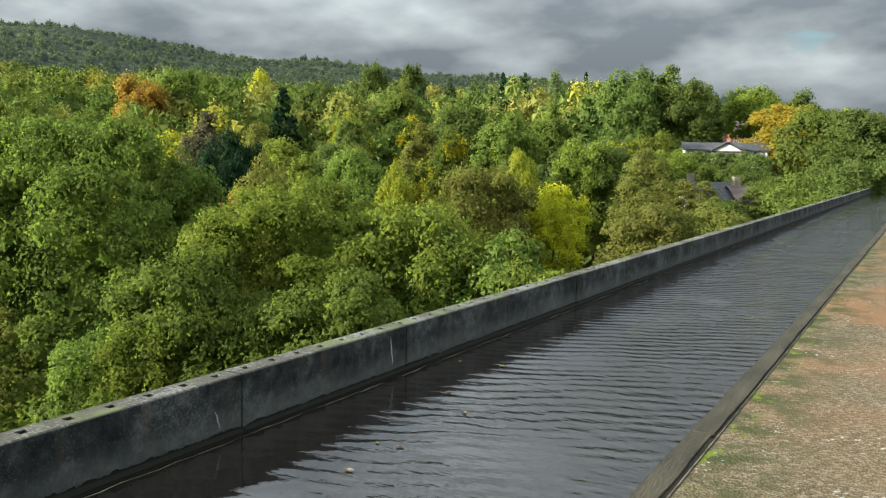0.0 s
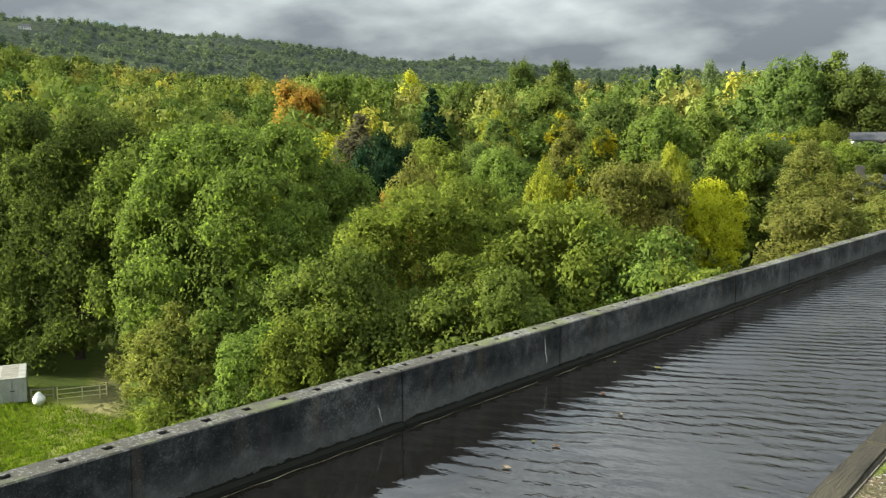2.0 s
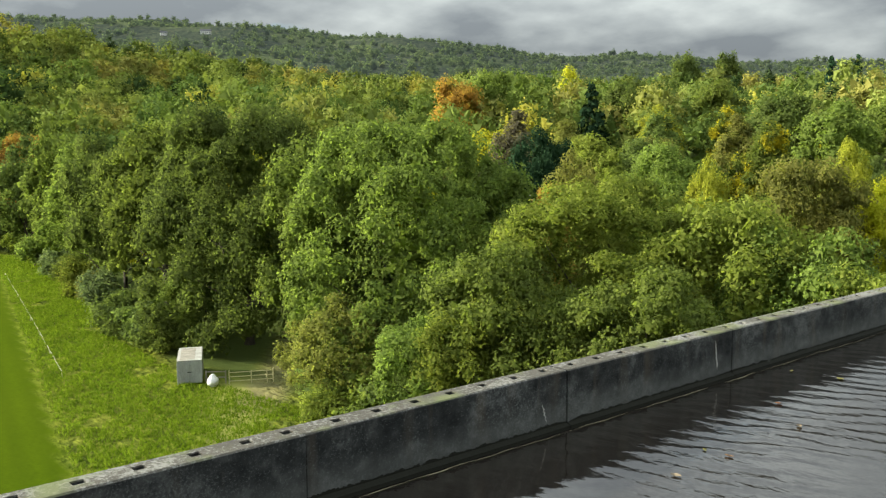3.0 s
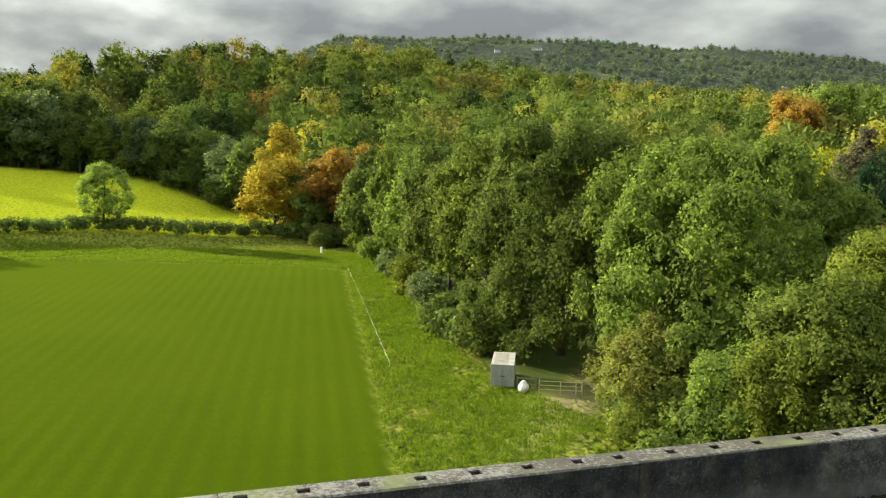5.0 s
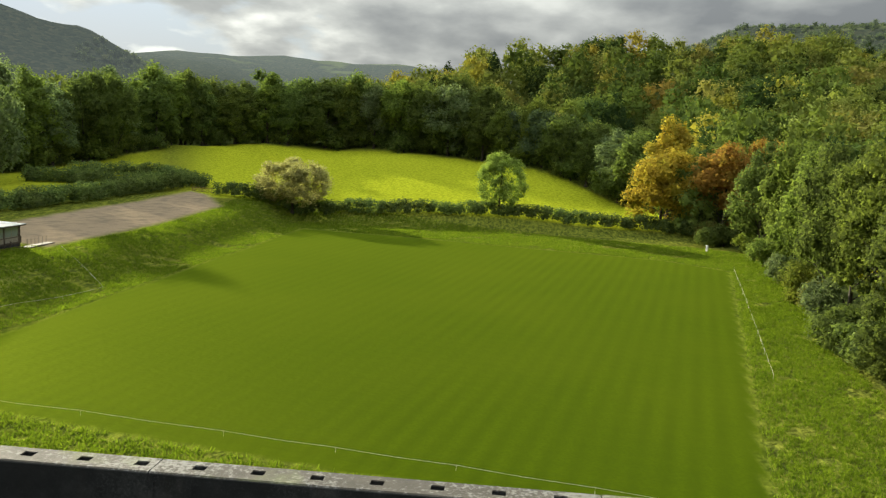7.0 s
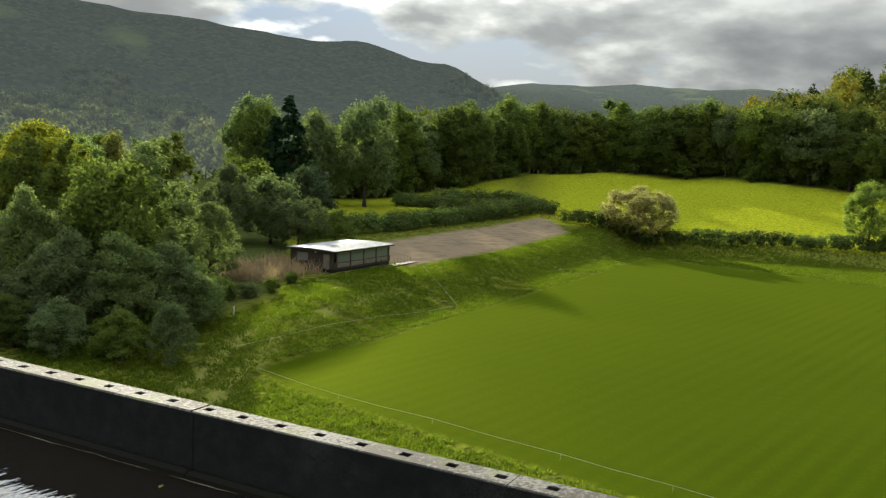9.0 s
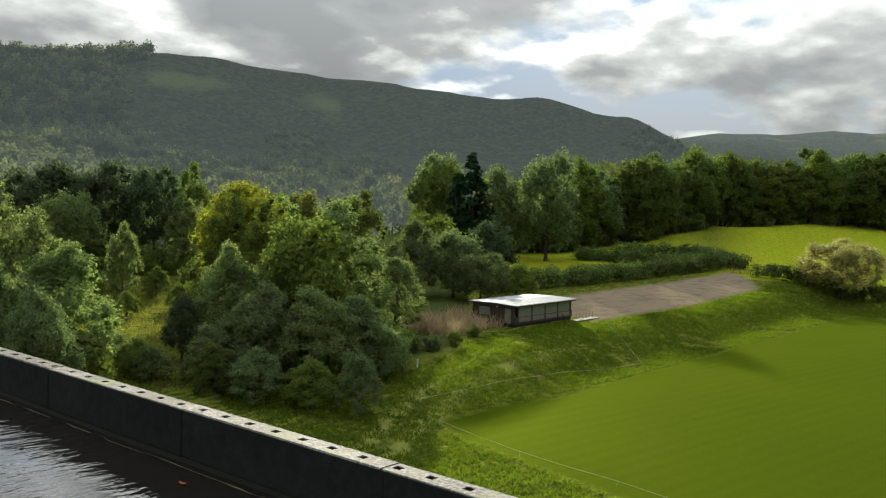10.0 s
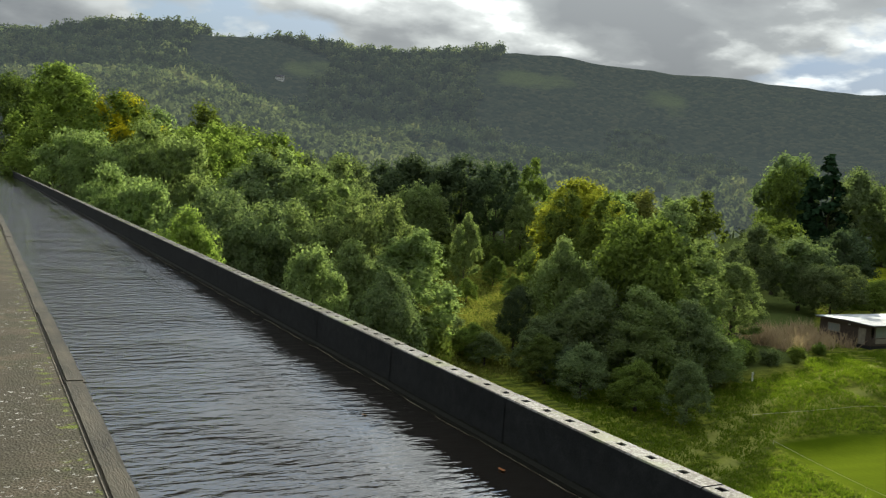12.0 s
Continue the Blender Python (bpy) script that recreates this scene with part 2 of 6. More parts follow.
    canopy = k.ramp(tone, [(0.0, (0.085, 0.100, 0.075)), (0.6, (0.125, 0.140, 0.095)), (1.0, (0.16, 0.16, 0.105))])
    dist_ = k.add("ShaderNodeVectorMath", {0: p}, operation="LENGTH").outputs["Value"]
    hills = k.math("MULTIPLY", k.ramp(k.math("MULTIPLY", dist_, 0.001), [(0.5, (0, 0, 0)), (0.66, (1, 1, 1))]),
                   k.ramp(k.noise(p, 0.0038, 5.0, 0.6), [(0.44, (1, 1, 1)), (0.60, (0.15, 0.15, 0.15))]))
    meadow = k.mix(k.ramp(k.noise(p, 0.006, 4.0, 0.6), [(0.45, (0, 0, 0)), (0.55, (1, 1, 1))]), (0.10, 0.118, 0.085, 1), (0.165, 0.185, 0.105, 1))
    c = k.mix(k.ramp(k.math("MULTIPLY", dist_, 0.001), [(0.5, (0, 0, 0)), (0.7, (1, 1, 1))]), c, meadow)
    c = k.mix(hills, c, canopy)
    h = k.math("ADD", k.math("ADD", k.math("MULTIPLY", mid, 0.4), k.math("MULTIPLY", swath, 1.1)), k.math("MULTIPLY", fine, 0.3))
    h = k.math("ADD", h, k.math("MULTIPLY", mound, 1.3))
    h = k.math("ADD", h, k.math("MULTIPLY", hills, k.math("MULTIPLY", cell.outputs["Distance"], -14.0)))
    amount = k.math("MULTIPLY", k.math("SUBTRACT", 1.0, k.math("MULTIPLY", mown, 0.94)), k.math("SUBTRACT", 1.0, k.math("MULTIPLY", k.math("MAXIMUM", gravel, k.math("MAXIMUM", wood, rut)), 0.9)))
    b = k.add("ShaderNodeBump", {"Height": h, "Strength": amount, "Distance": 0.5})
    d = k.add("ShaderNodeBsdfDiffuse", {"Color": c, "Roughness": 0.6, "Normal": b.outputs[0]})
    # waxy blades throw the low light forwards
    g = k.add("ShaderNodeBsdfGlossy", {"Color": (0.40, 0.50, 0.05, 1), "Roughness": 0.72, "Normal": b.outputs[0]})
    grazing = k.math("POWER", k.add("ShaderNodeLayerWeight", {"Blend": 0.5}).outputs["Facing"], 5.0)
    wax = k.math("MULTIPLY", k.math("ADD", 0.06, k.math("MULTIPLY", k.math("MULTIPLY", mown, grazing), 0.12)), k.math("SUBTRACT", 1.0, k.math("MAXIMUM", gravel, wood)))
    d = k.add("ShaderNodeMixShader", {0: wax, 1: d.outputs[0], 2: g.outputs[0]})
    k.add("ShaderNodeOutputMaterial", {0: d.outputs[0]})
    return m


def water_material():
    """Brown canal water: short wind waves in ranks, broken by calmer patches, with fine ripples over them."""
    m, k = material("water")
    p = where(k)
    x, y, z = k.add("ShaderNodeSeparateXYZ", {0: p}).outputs
    along = k.math("ADD", k.math("MULTIPLY", x, -0.42), k.math("MULTIPLY", y, 0.90))
    drift = k.noise(k.scaled(p, (1.1, 1.5, 1)), 1.0, 3.0, 0.55)
    rank = k.math("SINE", k.math("ADD", k.math("MULTIPLY", along, 2 * math.pi / 0.23), k.math("MULTIPLY", drift, 11.0)))
    chop = k.noise(k.scaled(p, (3.4, 8.6, 1)), 1.0, 3.0, 0.5)
    fine = k.noise(k.scaled(p, (19.0, 32.0, 1)), 1.0, 2.0, 0.5)
    calm = k.ramp(k.noise(p, 0.5, 2.0), [(0.34, (0.25, 0.25, 0.25)), (0.62, (1, 1, 1))])
    lee = k.ramp(k.math("ADD", k.math("MULTIPLY", x, -0.25), k.math("MULTIPLY", chop, 0.1)), [(0.66, (1, 1, 1)), (0.95, (0.30, 0.30, 0.30))])
    rank = k.math("MULTIPLY", rank, k.ramp(k.math("ADD", 0.5, k.math("MULTIPLY", y, 0.06)), [(0.15, (0.35, 0.35, 0.35)), (0.62, (1, 1, 1))]))
    lively = k.ramp(k.math("ADD", 0.5, k.math("MULTIPLY", y, 0.06)), [(0.2, (1.45, 1.45, 1.45)), (0.62, (0.62, 0.62, 0.62))])
    h = k.math("ADD", k.math("ADD", k.math("MULTIPLY", rank, 0.19), k.math("MULTIPLY", k.math("MULTIPLY", chop, lively), 1.7)), k.math("MULTIPLY", fine, 0.22))
    far = k.ramp(k.math("MULTIPLY", k.math("ABSOLUTE", y), 0.025), [(0.10, (1, 1, 1)), (0.8, (2.4, 2.4, 2.4))])      # windier reaches
    h = k.math("MULTIPLY", k.math("MULTIPLY", k.math("MULTIPLY", h, calm), lee), far)
    b = k.add("ShaderNodeBump", {"Height": h, "Strength": 1.0, "Distance": 0.021})
    d = k.add("ShaderNodeBsdfPrincipled", {"Base Color": (0.016, 0.013, 0.010, 1), "Roughness": 0.03, "IOR": 1.75,
                                           "Specular IOR Level": 1.0, "Normal": b.outputs[0]})
    k.add("ShaderNodeOutputMaterial", {0: d.outputs[0]})
    return m


def iron_material():
    """Weathered cast iron: near black, pale scuffs and lichen, flaking pale bloom on top, a green slimy line by the
    water; southern darkening painted in.
    """
    m, k = material("weathered_iron")
    p = where(k)
    x, y, z = k.add("ShaderNodeSeparateXYZ", {0: p}).outputs
    a, b, c = k.noise(p, 1.3, 5.0), k.noise(p, 9.0, 5.0, 0.65), k.noise(p, 55.0, 5.0, 0.75)
    f = k.math("ADD", k.math("MULTIPLY", a, 0.45), k.math("MULTIPLY", b, 0.55))
    col = k.ramp(f, [(0.38, (0.014, 0.015, 0.015)), (0.50, (0.036, 0.038, 0.037)), (0.64, (0.115, 0.118, 0.112))])
    streak = k.noise(k.scaled(p, (6, 6, 0.7)), 1.0, 3.0)
    col = k.mix(k.ramp(streak, [(0.55, (0, 0, 0)), (0.72, (0.5, 0.5, 0.5))]), col, (0.09, 0.075, 0.055, 1))
    col = k.mix(k.ramp(k.math("ADD", k.math("MULTIPLY", c, 0.7), k.math("MULTIPLY", a, 0.3)), [(0.52, (0, 0, 0)), (0.60, (0.7, 0.7, 0.7))]), col, (0.16, 0.168, 0.16, 1))
    band = k.ramp(k.math("ADD", k.math("MULTIPLY", z, -1.6), k.math("MULTIPLY", a, 0.35)), [(0.68, (0, 0, 0)), (0.95, (0.6, 0.6, 0.6))])
    col = k.mix(band, col, k.mix(b, (0.065, 0.068, 0.062, 1), (0.16, 0.165, 0.155, 1)))
    # blackened southwards in the colour, standing in for the wall's look against the light
    south_dark = k.ramp(k.math("ADD", k.math("MULTIPLY", y, 0.06), k.math("MULTIPLY", a, 0.5)), [(0.10, (0.92, 0.92, 0.92)), (0.60, (0, 0, 0))])
    col = k.mix(south_dark, col, k.mix(b, (0.007, 0.008, 0.008, 1), (0.022, 0.023, 0.023, 1)))
    top = k.math("GREATER_THAN", z, TOP_Z - 0.010)
    flake = k.ramp(k.math("ADD", k.math("MULTIPLY", k.noise(p, 34.0, 5.0, 0.75), 0.6), k.math("MULTIPLY", a, 0.4)), [(0.50, (0, 0, 0)), (0.56, (0.85, 0.85, 0.85))])
    pale = k.mix(b, (0.045, 0.041, 0.034, 1), (0.12, 0.11, 0.092, 1))
    pale = k.mix(flake, pale, (0.235, 0.23, 0.21, 1))
    pale = k.mix(k.ramp(k.noise(p, 2.2, 3.0), [(0.52, (0, 0, 0)), (0.66, (0.6, 0.6, 0.6))]), pale, (0.17, 0.19, 0.08, 1))
    col = k.mix(top, col, pale)
    low = k.math("LESS_THAN", z, k.math("ADD", WATER_Z + 0.015, k.math("MULTIPLY", b, 0.10)))
    col = k.mix(low, col, (0.014, 0.014, 0.010, 1))
    return finish(m, k, col, 0.75, k.math("ADD", b, k.math("MULTIPLY", c, 0.5)), 0.5, 0.012, spec=0.12)


def path_material():
    """Bound gravel path: brown-grey chippings, pale lichen flecks, moss along the kerb, rusty stains."""
    m, k = material("towpath_gravel")
    p = where(k)
    x, y, z = k.add("ShaderNodeSeparateXYZ", {0: p}).outputs
    v = k.add("ShaderNodeTexVoronoi", {"Vector": p, "Scale": 62.0})
    a, b = k.noise(p, 0.9, 4.0), k.noise(p, 12.0, 4.0, 0.65)
    col = k.ramp(k.add("ShaderNodeSeparateColor", {0: v.outputs["Color"]}).outputs[0], [(0.0, (0.040, 0.030, 0.017)), (0.55, (0.132, 0.098, 0.056)), (1.0, (0.29, 0.235, 0.165))])
    col = k.mix(k.math("MULTIPLY", a, 0.55), col, (0.17, 0.13, 0.075, 1))
    far = k.ramp(k.math("MULTIPLY", y, 0.05), [(0.22, (0, 0, 0)), (0.5, (0.75, 0.75, 0.75))])
    rust = k.math("MULTIPLY", far, k.ramp(k.noise(p, 0.6, 3.0), [(0.4, (0, 0, 0)), (0.6, (1, 1, 1))]))
    col = k.mix(rust, col, (0.24, 0.12, 0.055, 1))
    edge = k.ramp(k.math("ADD", k.math("MULTIPLY", x, -1.0), k.math("MULTIPLY", b, 0.35)), [(0.35, (0, 0, 0)), (0.86, (1, 1, 1))])
    # southwards: moss, plus darkening painted in for the dimmer view towards the sun
    south = k.ramp(k.math("ADD", 0.5, k.math("MULTIPLY", y, -0.12)), [(0.45, (0, 0, 0)), (0.9, (0.95, 0.95, 0.95))])
    edge = k.math("MAXIMUM", edge, south)
    edge = k.math("MULTIPLY", edge, k.ramp(k.noise(p, 3.0, 4.0), [(0.42, (0, 0, 0)), (0.58, (1, 1, 1))]))
    col = k.mix(edge, col, (0.055, 0.058, 0.020, 1))
    col = k.mix(k.math("MULTIPLY", south, k.ramp(a, [(0.3, (0.45, 0.45, 0.45)), (0.6, (1, 1, 1))])), col, k.mix(b, (0.032, 0.028, 0.018, 1), (0.085, 0.072, 0.046, 1)))
    kerbside = k.ramp(k.math("MULTIPLY", x, -1.0), [(0.60, (0, 0, 0)), (0.72, (1, 1, 1))])
    cush = k.math("MULTIPLY", kerbside, k.ramp(k.noise(p, 7.0, 4.0, 0.6), [(0.56, (0, 0, 0)), (0.63, (1, 1, 1))]))
    col = k.mix(cush, col, (0.13, 0.16, 0.018, 1))
    lich = k.ramp(k.noise(p, 26.0, 3.0, 0.6), [(0.63, (0, 0, 0)), (0.67, (0.9, 0.9, 0.9))])
    lich = k.math("MULTIPLY", lich, k.ramp(k.noise(p, 1.6, 3.0), [(0.42, (0, 0, 0)), (0.6, (1, 1, 1))]))
    col = k.mix(lich, col, (0.50, 0.49, 0.44, 1))
    return finish(m, k, col, 0.9, k.math("ADD", v.outputs["Distance"], b), 0.8, 0.008, spec=0.2)


TOP_Z, WATER_Z = -0.137, -0.62
GROUND = ground_material()
WATER = water_material()
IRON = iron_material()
PATH_MAT = path_material()
KERB = plain("kerb_timber", (0.082, 0.070, 0.046), (0.026, 0.023, 0.016), 3.0, 0.85, 0.8, dist=0.012, stretch=(4, 0.5, 4))
STRIP = plain("kerb_strip", (0.22, 0.19, 0.14), (0.06, 0.045, 0.03), 8.0, 0.7, 0.3)
LIME = plain("lime", (0.55, 0.55, 0.50), (0.34, 0.34, 0.31), 20.0, 0.9, 0.2)
SCUM = plain("scum", (0.27, 0.24, 0.16), (0.12, 0.10, 0.06), 9.0, 0.8, 0.1)
STONE = plain("pier_stone", (0.30, 0.26, 0.20), (0.17, 0.15, 0.12), 1.2, 0.9, 0.6, dist=0.04)
WHITE = plain("white_render", (0.78, 0.77, 0.74), (0.62, 0.61, 0.58), 1.5, 0.8, 0.1)
SLATE = plain("slate", (0.085, 0.085, 0.095), (0.045, 0.045, 0.05), 1.8, 0.65, 0.4)
TILE = plain("clay_tile", (0.15, 0.115, 0.10), (0.09, 0.07, 0.062), 1.8, 0.8, 0.4)
BRICK = plain("brick", (0.36, 0.17, 0.11), (0.23, 0.11, 0.075), 2.5, 0.85, 0.3)
BROWN = plain("brown_timber", (0.085, 0.062, 0.048), (0.045, 0.034, 0.028), 3.0, 0.7, 0.3, stretch=(1, 1, 4))
PALE_WOOD = plain("pale_timber", (0.27, 0.24, 0.19), (0.16, 0.14, 0.11), 3.0, 0.75, 0.3)
TIN = plain("roof_sheet", (0.34, 0.37, 0.39), (0.22, 0.24, 0.26), 1.2, 0.5, 0.1, metal=0.15)
GALV = plain("grey_steel", (0.47, 0.48, 0.47), (0.28, 0.28, 0.27), 1.6, 0.55, 0.15, metal=0.3, stretch=(1, 1, 0.3))
GALV_TOP = plain("pale_steel", (0.50, 0.50, 0.48), (0.33, 0.31, 0.27), 1.3, 0.6, 0.1, metal=0.1)
YELLOW = plain("yellow_paint", (0.50, 0.46, 0.24), (0.34, 0.31, 0.17), 4.0, 0.5, 0.1)
RUST = plain("rusty_iron", (0.26, 0.125, 0.075), (0.13, 0.07, 0.05), 5.0, 0.8, 0.2)
SACK = plain("white_woven_sack", (0.78, 0.78, 0.77), (0.60, 0.60, 0.59), 3.0, 0.7, 0.3)
ROPE = plain("pale_rope", (0.55, 0.52, 0.42), (0.40, 0.37, 0.28), 8.0, 0.8, 0.2)
DARK = plain("dark_gap", (0.03, 0.03, 0.03), (0.015, 0.015, 0.015), 3.0, 0.7, 0.1)


def glass_material():
    m, k = material("window_glass")
    return finish(m, k, (0.19, 0.21, 0.20, 1), 0.08, spec=0.6)


GLASS = glass_material()

# ---- building helpers ----


def mesh_from(name, verts, faces, mat, smooth=False):
    """A mesh from an array of corners and an array of equal-sided faces."""
    me = bpy.data.meshes.new(name)
    verts, faces = np.asarray(verts, np.float32), np.asarray(faces, np.int32)
    n, s = faces.shape
    me.vertices.add(len(verts))
    me.vertices.foreach_set("co", verts.ravel())
    me.loops.add(n * s)
    me.loops.foreach_set("vertex_index", faces.ravel())
    me.polygons.add(n)
    me.polygons.foreach_set("loop_start", np.arange(n, dtype=np.int32) * s)
    if smooth:
        me.polygons.foreach_set("use_smooth", np.ones(n, bool))
    me.update(calc_edges=True)
    me.materials.append(mat)
    return me


def part(name, bm, mat, parent=None, label=""):
    """One bmesh as one mesh object, under a thing or a part."""
    me = bpy.data.meshes.new(name)
    bm.to_mesh(me)
    bm.free()
    me.materials.append(mat)
    ob = new(name, me)
    ob.parent = parent
    return tagged(ob, label)


def box(x0, x1, y0, y1, z0, z1, bevel=0.0, bm=None):
    bm = bm or bmesh.new()
    r = bmesh.ops.create_cube(bm, size=1.0)
    for v in r["verts"]:
        v.co = Vector((x0 + (v.co.x + 0.5) * (x1 - x0), y0 + (v.co.y + 0.5) * (y1 - y0), z0 + (v.co.z + 0.5) * (z1 - z0)))
    if bevel:
        es = {e for v in r["verts"] for e in v.link_edges}
        bmesh.ops.bevel(bm, geom=list(es), offset=bevel, segments=2, affect="EDGES", profile=0.6)
    return bm


def rod(a, b, r0, r1=None, sides=8, bm=None):
    """A tapered round bar from a to b."""
    bm = bm or bmesh.new()
    a, b = Vector(a), Vector(b)
    r1 = r0 if r1 is None else r1
    m = Matrix.Translation((a + b) / 2) @ (b - a).to_track_quat("Z", "Y").to_matrix().to_4x4()
    bmesh.ops.create_cone(bm, cap_ends=True, segments=sides, radius1=r0, radius2=r1, depth=(b - a).length, matrix=m)
    return bm


def thing(name, m, label, category, group="", kind=""):
    e = new(name)
    e.matrix_world = m
    e.empty_display_size = 0.2
    return tagged(e, label, category, group, kind)


# ---- ground ----
RINGS = [0, 30, 60, 100, 150, 200, 250, 320, 420, 700, 1200, 1450, 1800, 3000, 4700]
LAND = {  # heights along each bearing (degrees to the left of the canal's line)
    0: [-18, -16, -10, -5, -2.6, -2.6, -1, 2, 6, 18, 40, 58, 75, 110, 130],
    12: [-18, -18, -16, -6, 3, 5, 3, 8, 14, 30, 62, 94, 125, 150, 150],
    25: [-18, -18.3, -17.5, -14, -8, -3, 3, 9, 17, 32, 90, 128, 165, 180, 180],
    40: [-18, -18.5, -18.2, -16, -10, -4, 2, 9, 18, 38, 108, 150, 192, 200, 200],
    55: [-18, -18.5, -18.5, -17, -12, -6, 1, 9, 22, 48, 138, 188, 238, 250, 240],
    66: [-18, -18.5, -18.5, -17.6, -14, -8, 0, 13, 31, 60, 148, 202, 256, 260, 250],
    76: [-18, -18.5, -18.5, -18, -17.2, -15.5, -7, 16, 42, 60, 130, 192, 255, 260, 250],
    84: [-18, -18.5, -18.4, -17.9, -17.2, -16.2, -13, 6, 40, 36, 80, 130, 180, 210, 200],
    92: [-18, -18.5, -18.4, -17.9, -17, -15.4, -9, -1, 31, 18, 26, 48, 70, 200, 210],
    98: [-18, -18.5, -18.4, -17.8, -16.8, -14.8, -8.6, -1.5, 20, 8, 14, 32, 50, 265, 280],
    104: [-18, -18.5, -18.4, -17.4, -16.2, -14.2, -9.3, -3, 5, -2, 6, 26, 45, 268, 280],
    112: [-18, -18.4, -18.2, -15.8, -14.8, -13.4, -9, -3, 0, -5, 27, 90, 110, 262, 270],
    118: [-18, -18.4, -18, -15.2, -14.4, -13, -10.5, -6, -4, -8, 45, 150, 162, 230, 240],
    124: [-18, -18.3, -17.6, -14.9, -14, -12.6, -11.6, -9, -8, -8, 54, 180, 192, 250, 240],
    134: [-18, -18.2, -17.4, -15.2, -13.8, -13, -12, -11, -10, -5, 59, 198, 210, 250, 240],
    146: [-18, -17.8, -16.6, -14.8, -13.4, -12.5, -12, -10, -8, 2, 68, 226, 238, 250, 240],
    158: [-18, -17, -15, -12.5, -11, -10, -9, -7, -3, 18, 62, 206, 218, 250, 240],
    170: [-18, -15.5, -12, -8, -5, -3.2, -2.6, 3, 12, 48, 106, 212, 224, 240, 230],
    180: [-18, -15, -10, -5.5, -3.4, -2.6, -2.6, 0, 7, 42, 86, 172, 184, 230, 220],
    200: [-18, -17, -14, -10, -6, -3, 0, 4, 10, 25, 60, 90, 120, 150, 150],
    340: [-18, -17, -14, -10, -6, -3, 0, 4, 10, 20, 40, 58, 75, 110, 130],
    360: [-18, -16, -10, -5, -2.6, -2.6, -1, 2, 6, 18, 40, 58, 75, 110, 130],
}
BEARINGS = np.array(sorted(LAND), float)
HEIGHTS = np.array([LAND[b] for b in sorted(LAND)], float)
FIELD = [(-49.5, 15.8), (-153.5, 36.8), (-163, 27), (-176.5, -22), (-181, -46), (-60, -49.3), (-54.8, -28), (-51, -11), (-48.5, 4)]
YARD = [(-113, -64), (-150, -63.5), (-185, -65), (-199, -73), (-203, -79), (-188, -82), (-150, -83), (-116, -82)]


def smooth(a, b, t):
    t = np.clip((t - a) / (b - a), 0, 1)
    return t * t * (3 - 2 * t)


def inside(poly, x, y):
    """Signed-ish distance to a convex-like outline: above 0 inside, in metres."""
    best = np.full(np.shape(x), 1e9)
    n = len(poly)
    for i in range(n):
        (ax, ay), (bx, by) = poly[i], poly[(i + 1) % n]
        ex, ey = bx - ax, by - ay
        d = (ex * (y - ay) - ey * (x - ax)) / math.hypot(ex, ey)
        best = np.minimum(best, d * AREA_SIGN(poly))
    return best


def AREA_SIGN(poly):
    a = sum(p[0] * q[1] - q[0] * p[1] for p, q in zip(poly, poly[1:] + poly[:1]))
    return 1.0 if a > 0 else -1.0


def rolling(x, y, size, seed):
    """Cheap smooth unevenness, between -1 and 1."""
    s = 2 * math.pi / size
    a = np.sin(x * s + seed) * np.cos(y * s * 0.83 + seed * 2.1)
    b = np.sin((x * 0.6 + y * 0.8) * s * 1.9 + seed * 3.7) * 0.5
    c = np.cos((x * 0.9 - y * 0.5) * s * 3.3 + seed * 1.3) * 0.25
    return (a + b + c) / 1.75


def ground(x, y):
    """The height of the land."""
    x, y = np.asarray(x, float), np.asarray(y, float)
    r = np.hypot(x, y)
    az = np.degrees(np.arctan2(-x, y)) % 360
    j = np.clip(np.searchsorted(BEARINGS, az, side="right") - 1, 0, len(BEARINGS) - 2)
    f = (az - BEARINGS[j]) / (BEARINGS[j + 1] - BEARINGS[j])
    f = f * f * (3 - 2 * f)
    i = np.clip(np.searchsorted(RINGS, r, side="right") - 1, 0, len(RINGS) - 2)
    rr = np.array(RINGS, float)
    g = np.clip((r - rr[i]) / (rr[i + 1] - rr[i]), 0, 1)
    lo = HEIGHTS[j, i] * (1 - g) + HEIGHTS[j, i + 1] * g
    hi = HEIGHTS[j + 1, i] * (1 - g) + HEIGHTS[j + 1, i + 1] * g
    z = lo * (1 - f) + hi * f
    z = z + rolling(x, y, 95, 1.0) * smooth(160, 420, r) * 2.2 + rolling(x, y, 420, 2.0) * smooth(600, 1500, r) * 9
    flat = -18.5 + 0.010 * (-x - 55)
    w = smooth(-61, -50, y - 5 * smooth(-95, -65, x)) * smooth(58, 40, y - 0.2 * (-x - 53)) * smooth(-212, -192, x) * smooth(-30, -45, x)
    z = z * (1 - w) + flat * w
    # tussocky bank and verges
    return z + rolling(x, y, 9, 5.0) * 0.10 * (1 - smooth(300, 500, r)) * smooth(0.5, -2.0, inside(FIELD, x, y))


def spaced(step, count, grow, centre):
    out, s, p = [], step, 0.0
    for n in range(400):
        if n >= count:
            s *= grow
        p += s
        out.append(p)
        if p > 4600:
            break
    return np.array([-v for v in reversed(out)] + [0.0] + out) + centre


def wood_edge(az):
    """How far the open land reaches along a bearing before the wood begins."""
    return np.interp(az, [0, 20, 45, 55, 62, 66, 70, 73.5, 76, 79, 82, 87, 92.5, 100, 107, 112, 114, 120, 127, 128, 135, 143, 146, 152, 153, 180],
                     [40, 45, 48, 62, 74, 80, 98, 158, 190, 206, 240, 274, 304, 328, 332, 326, 302, 266, 250, 100, 82, 86, 165, 165, 70, 40])


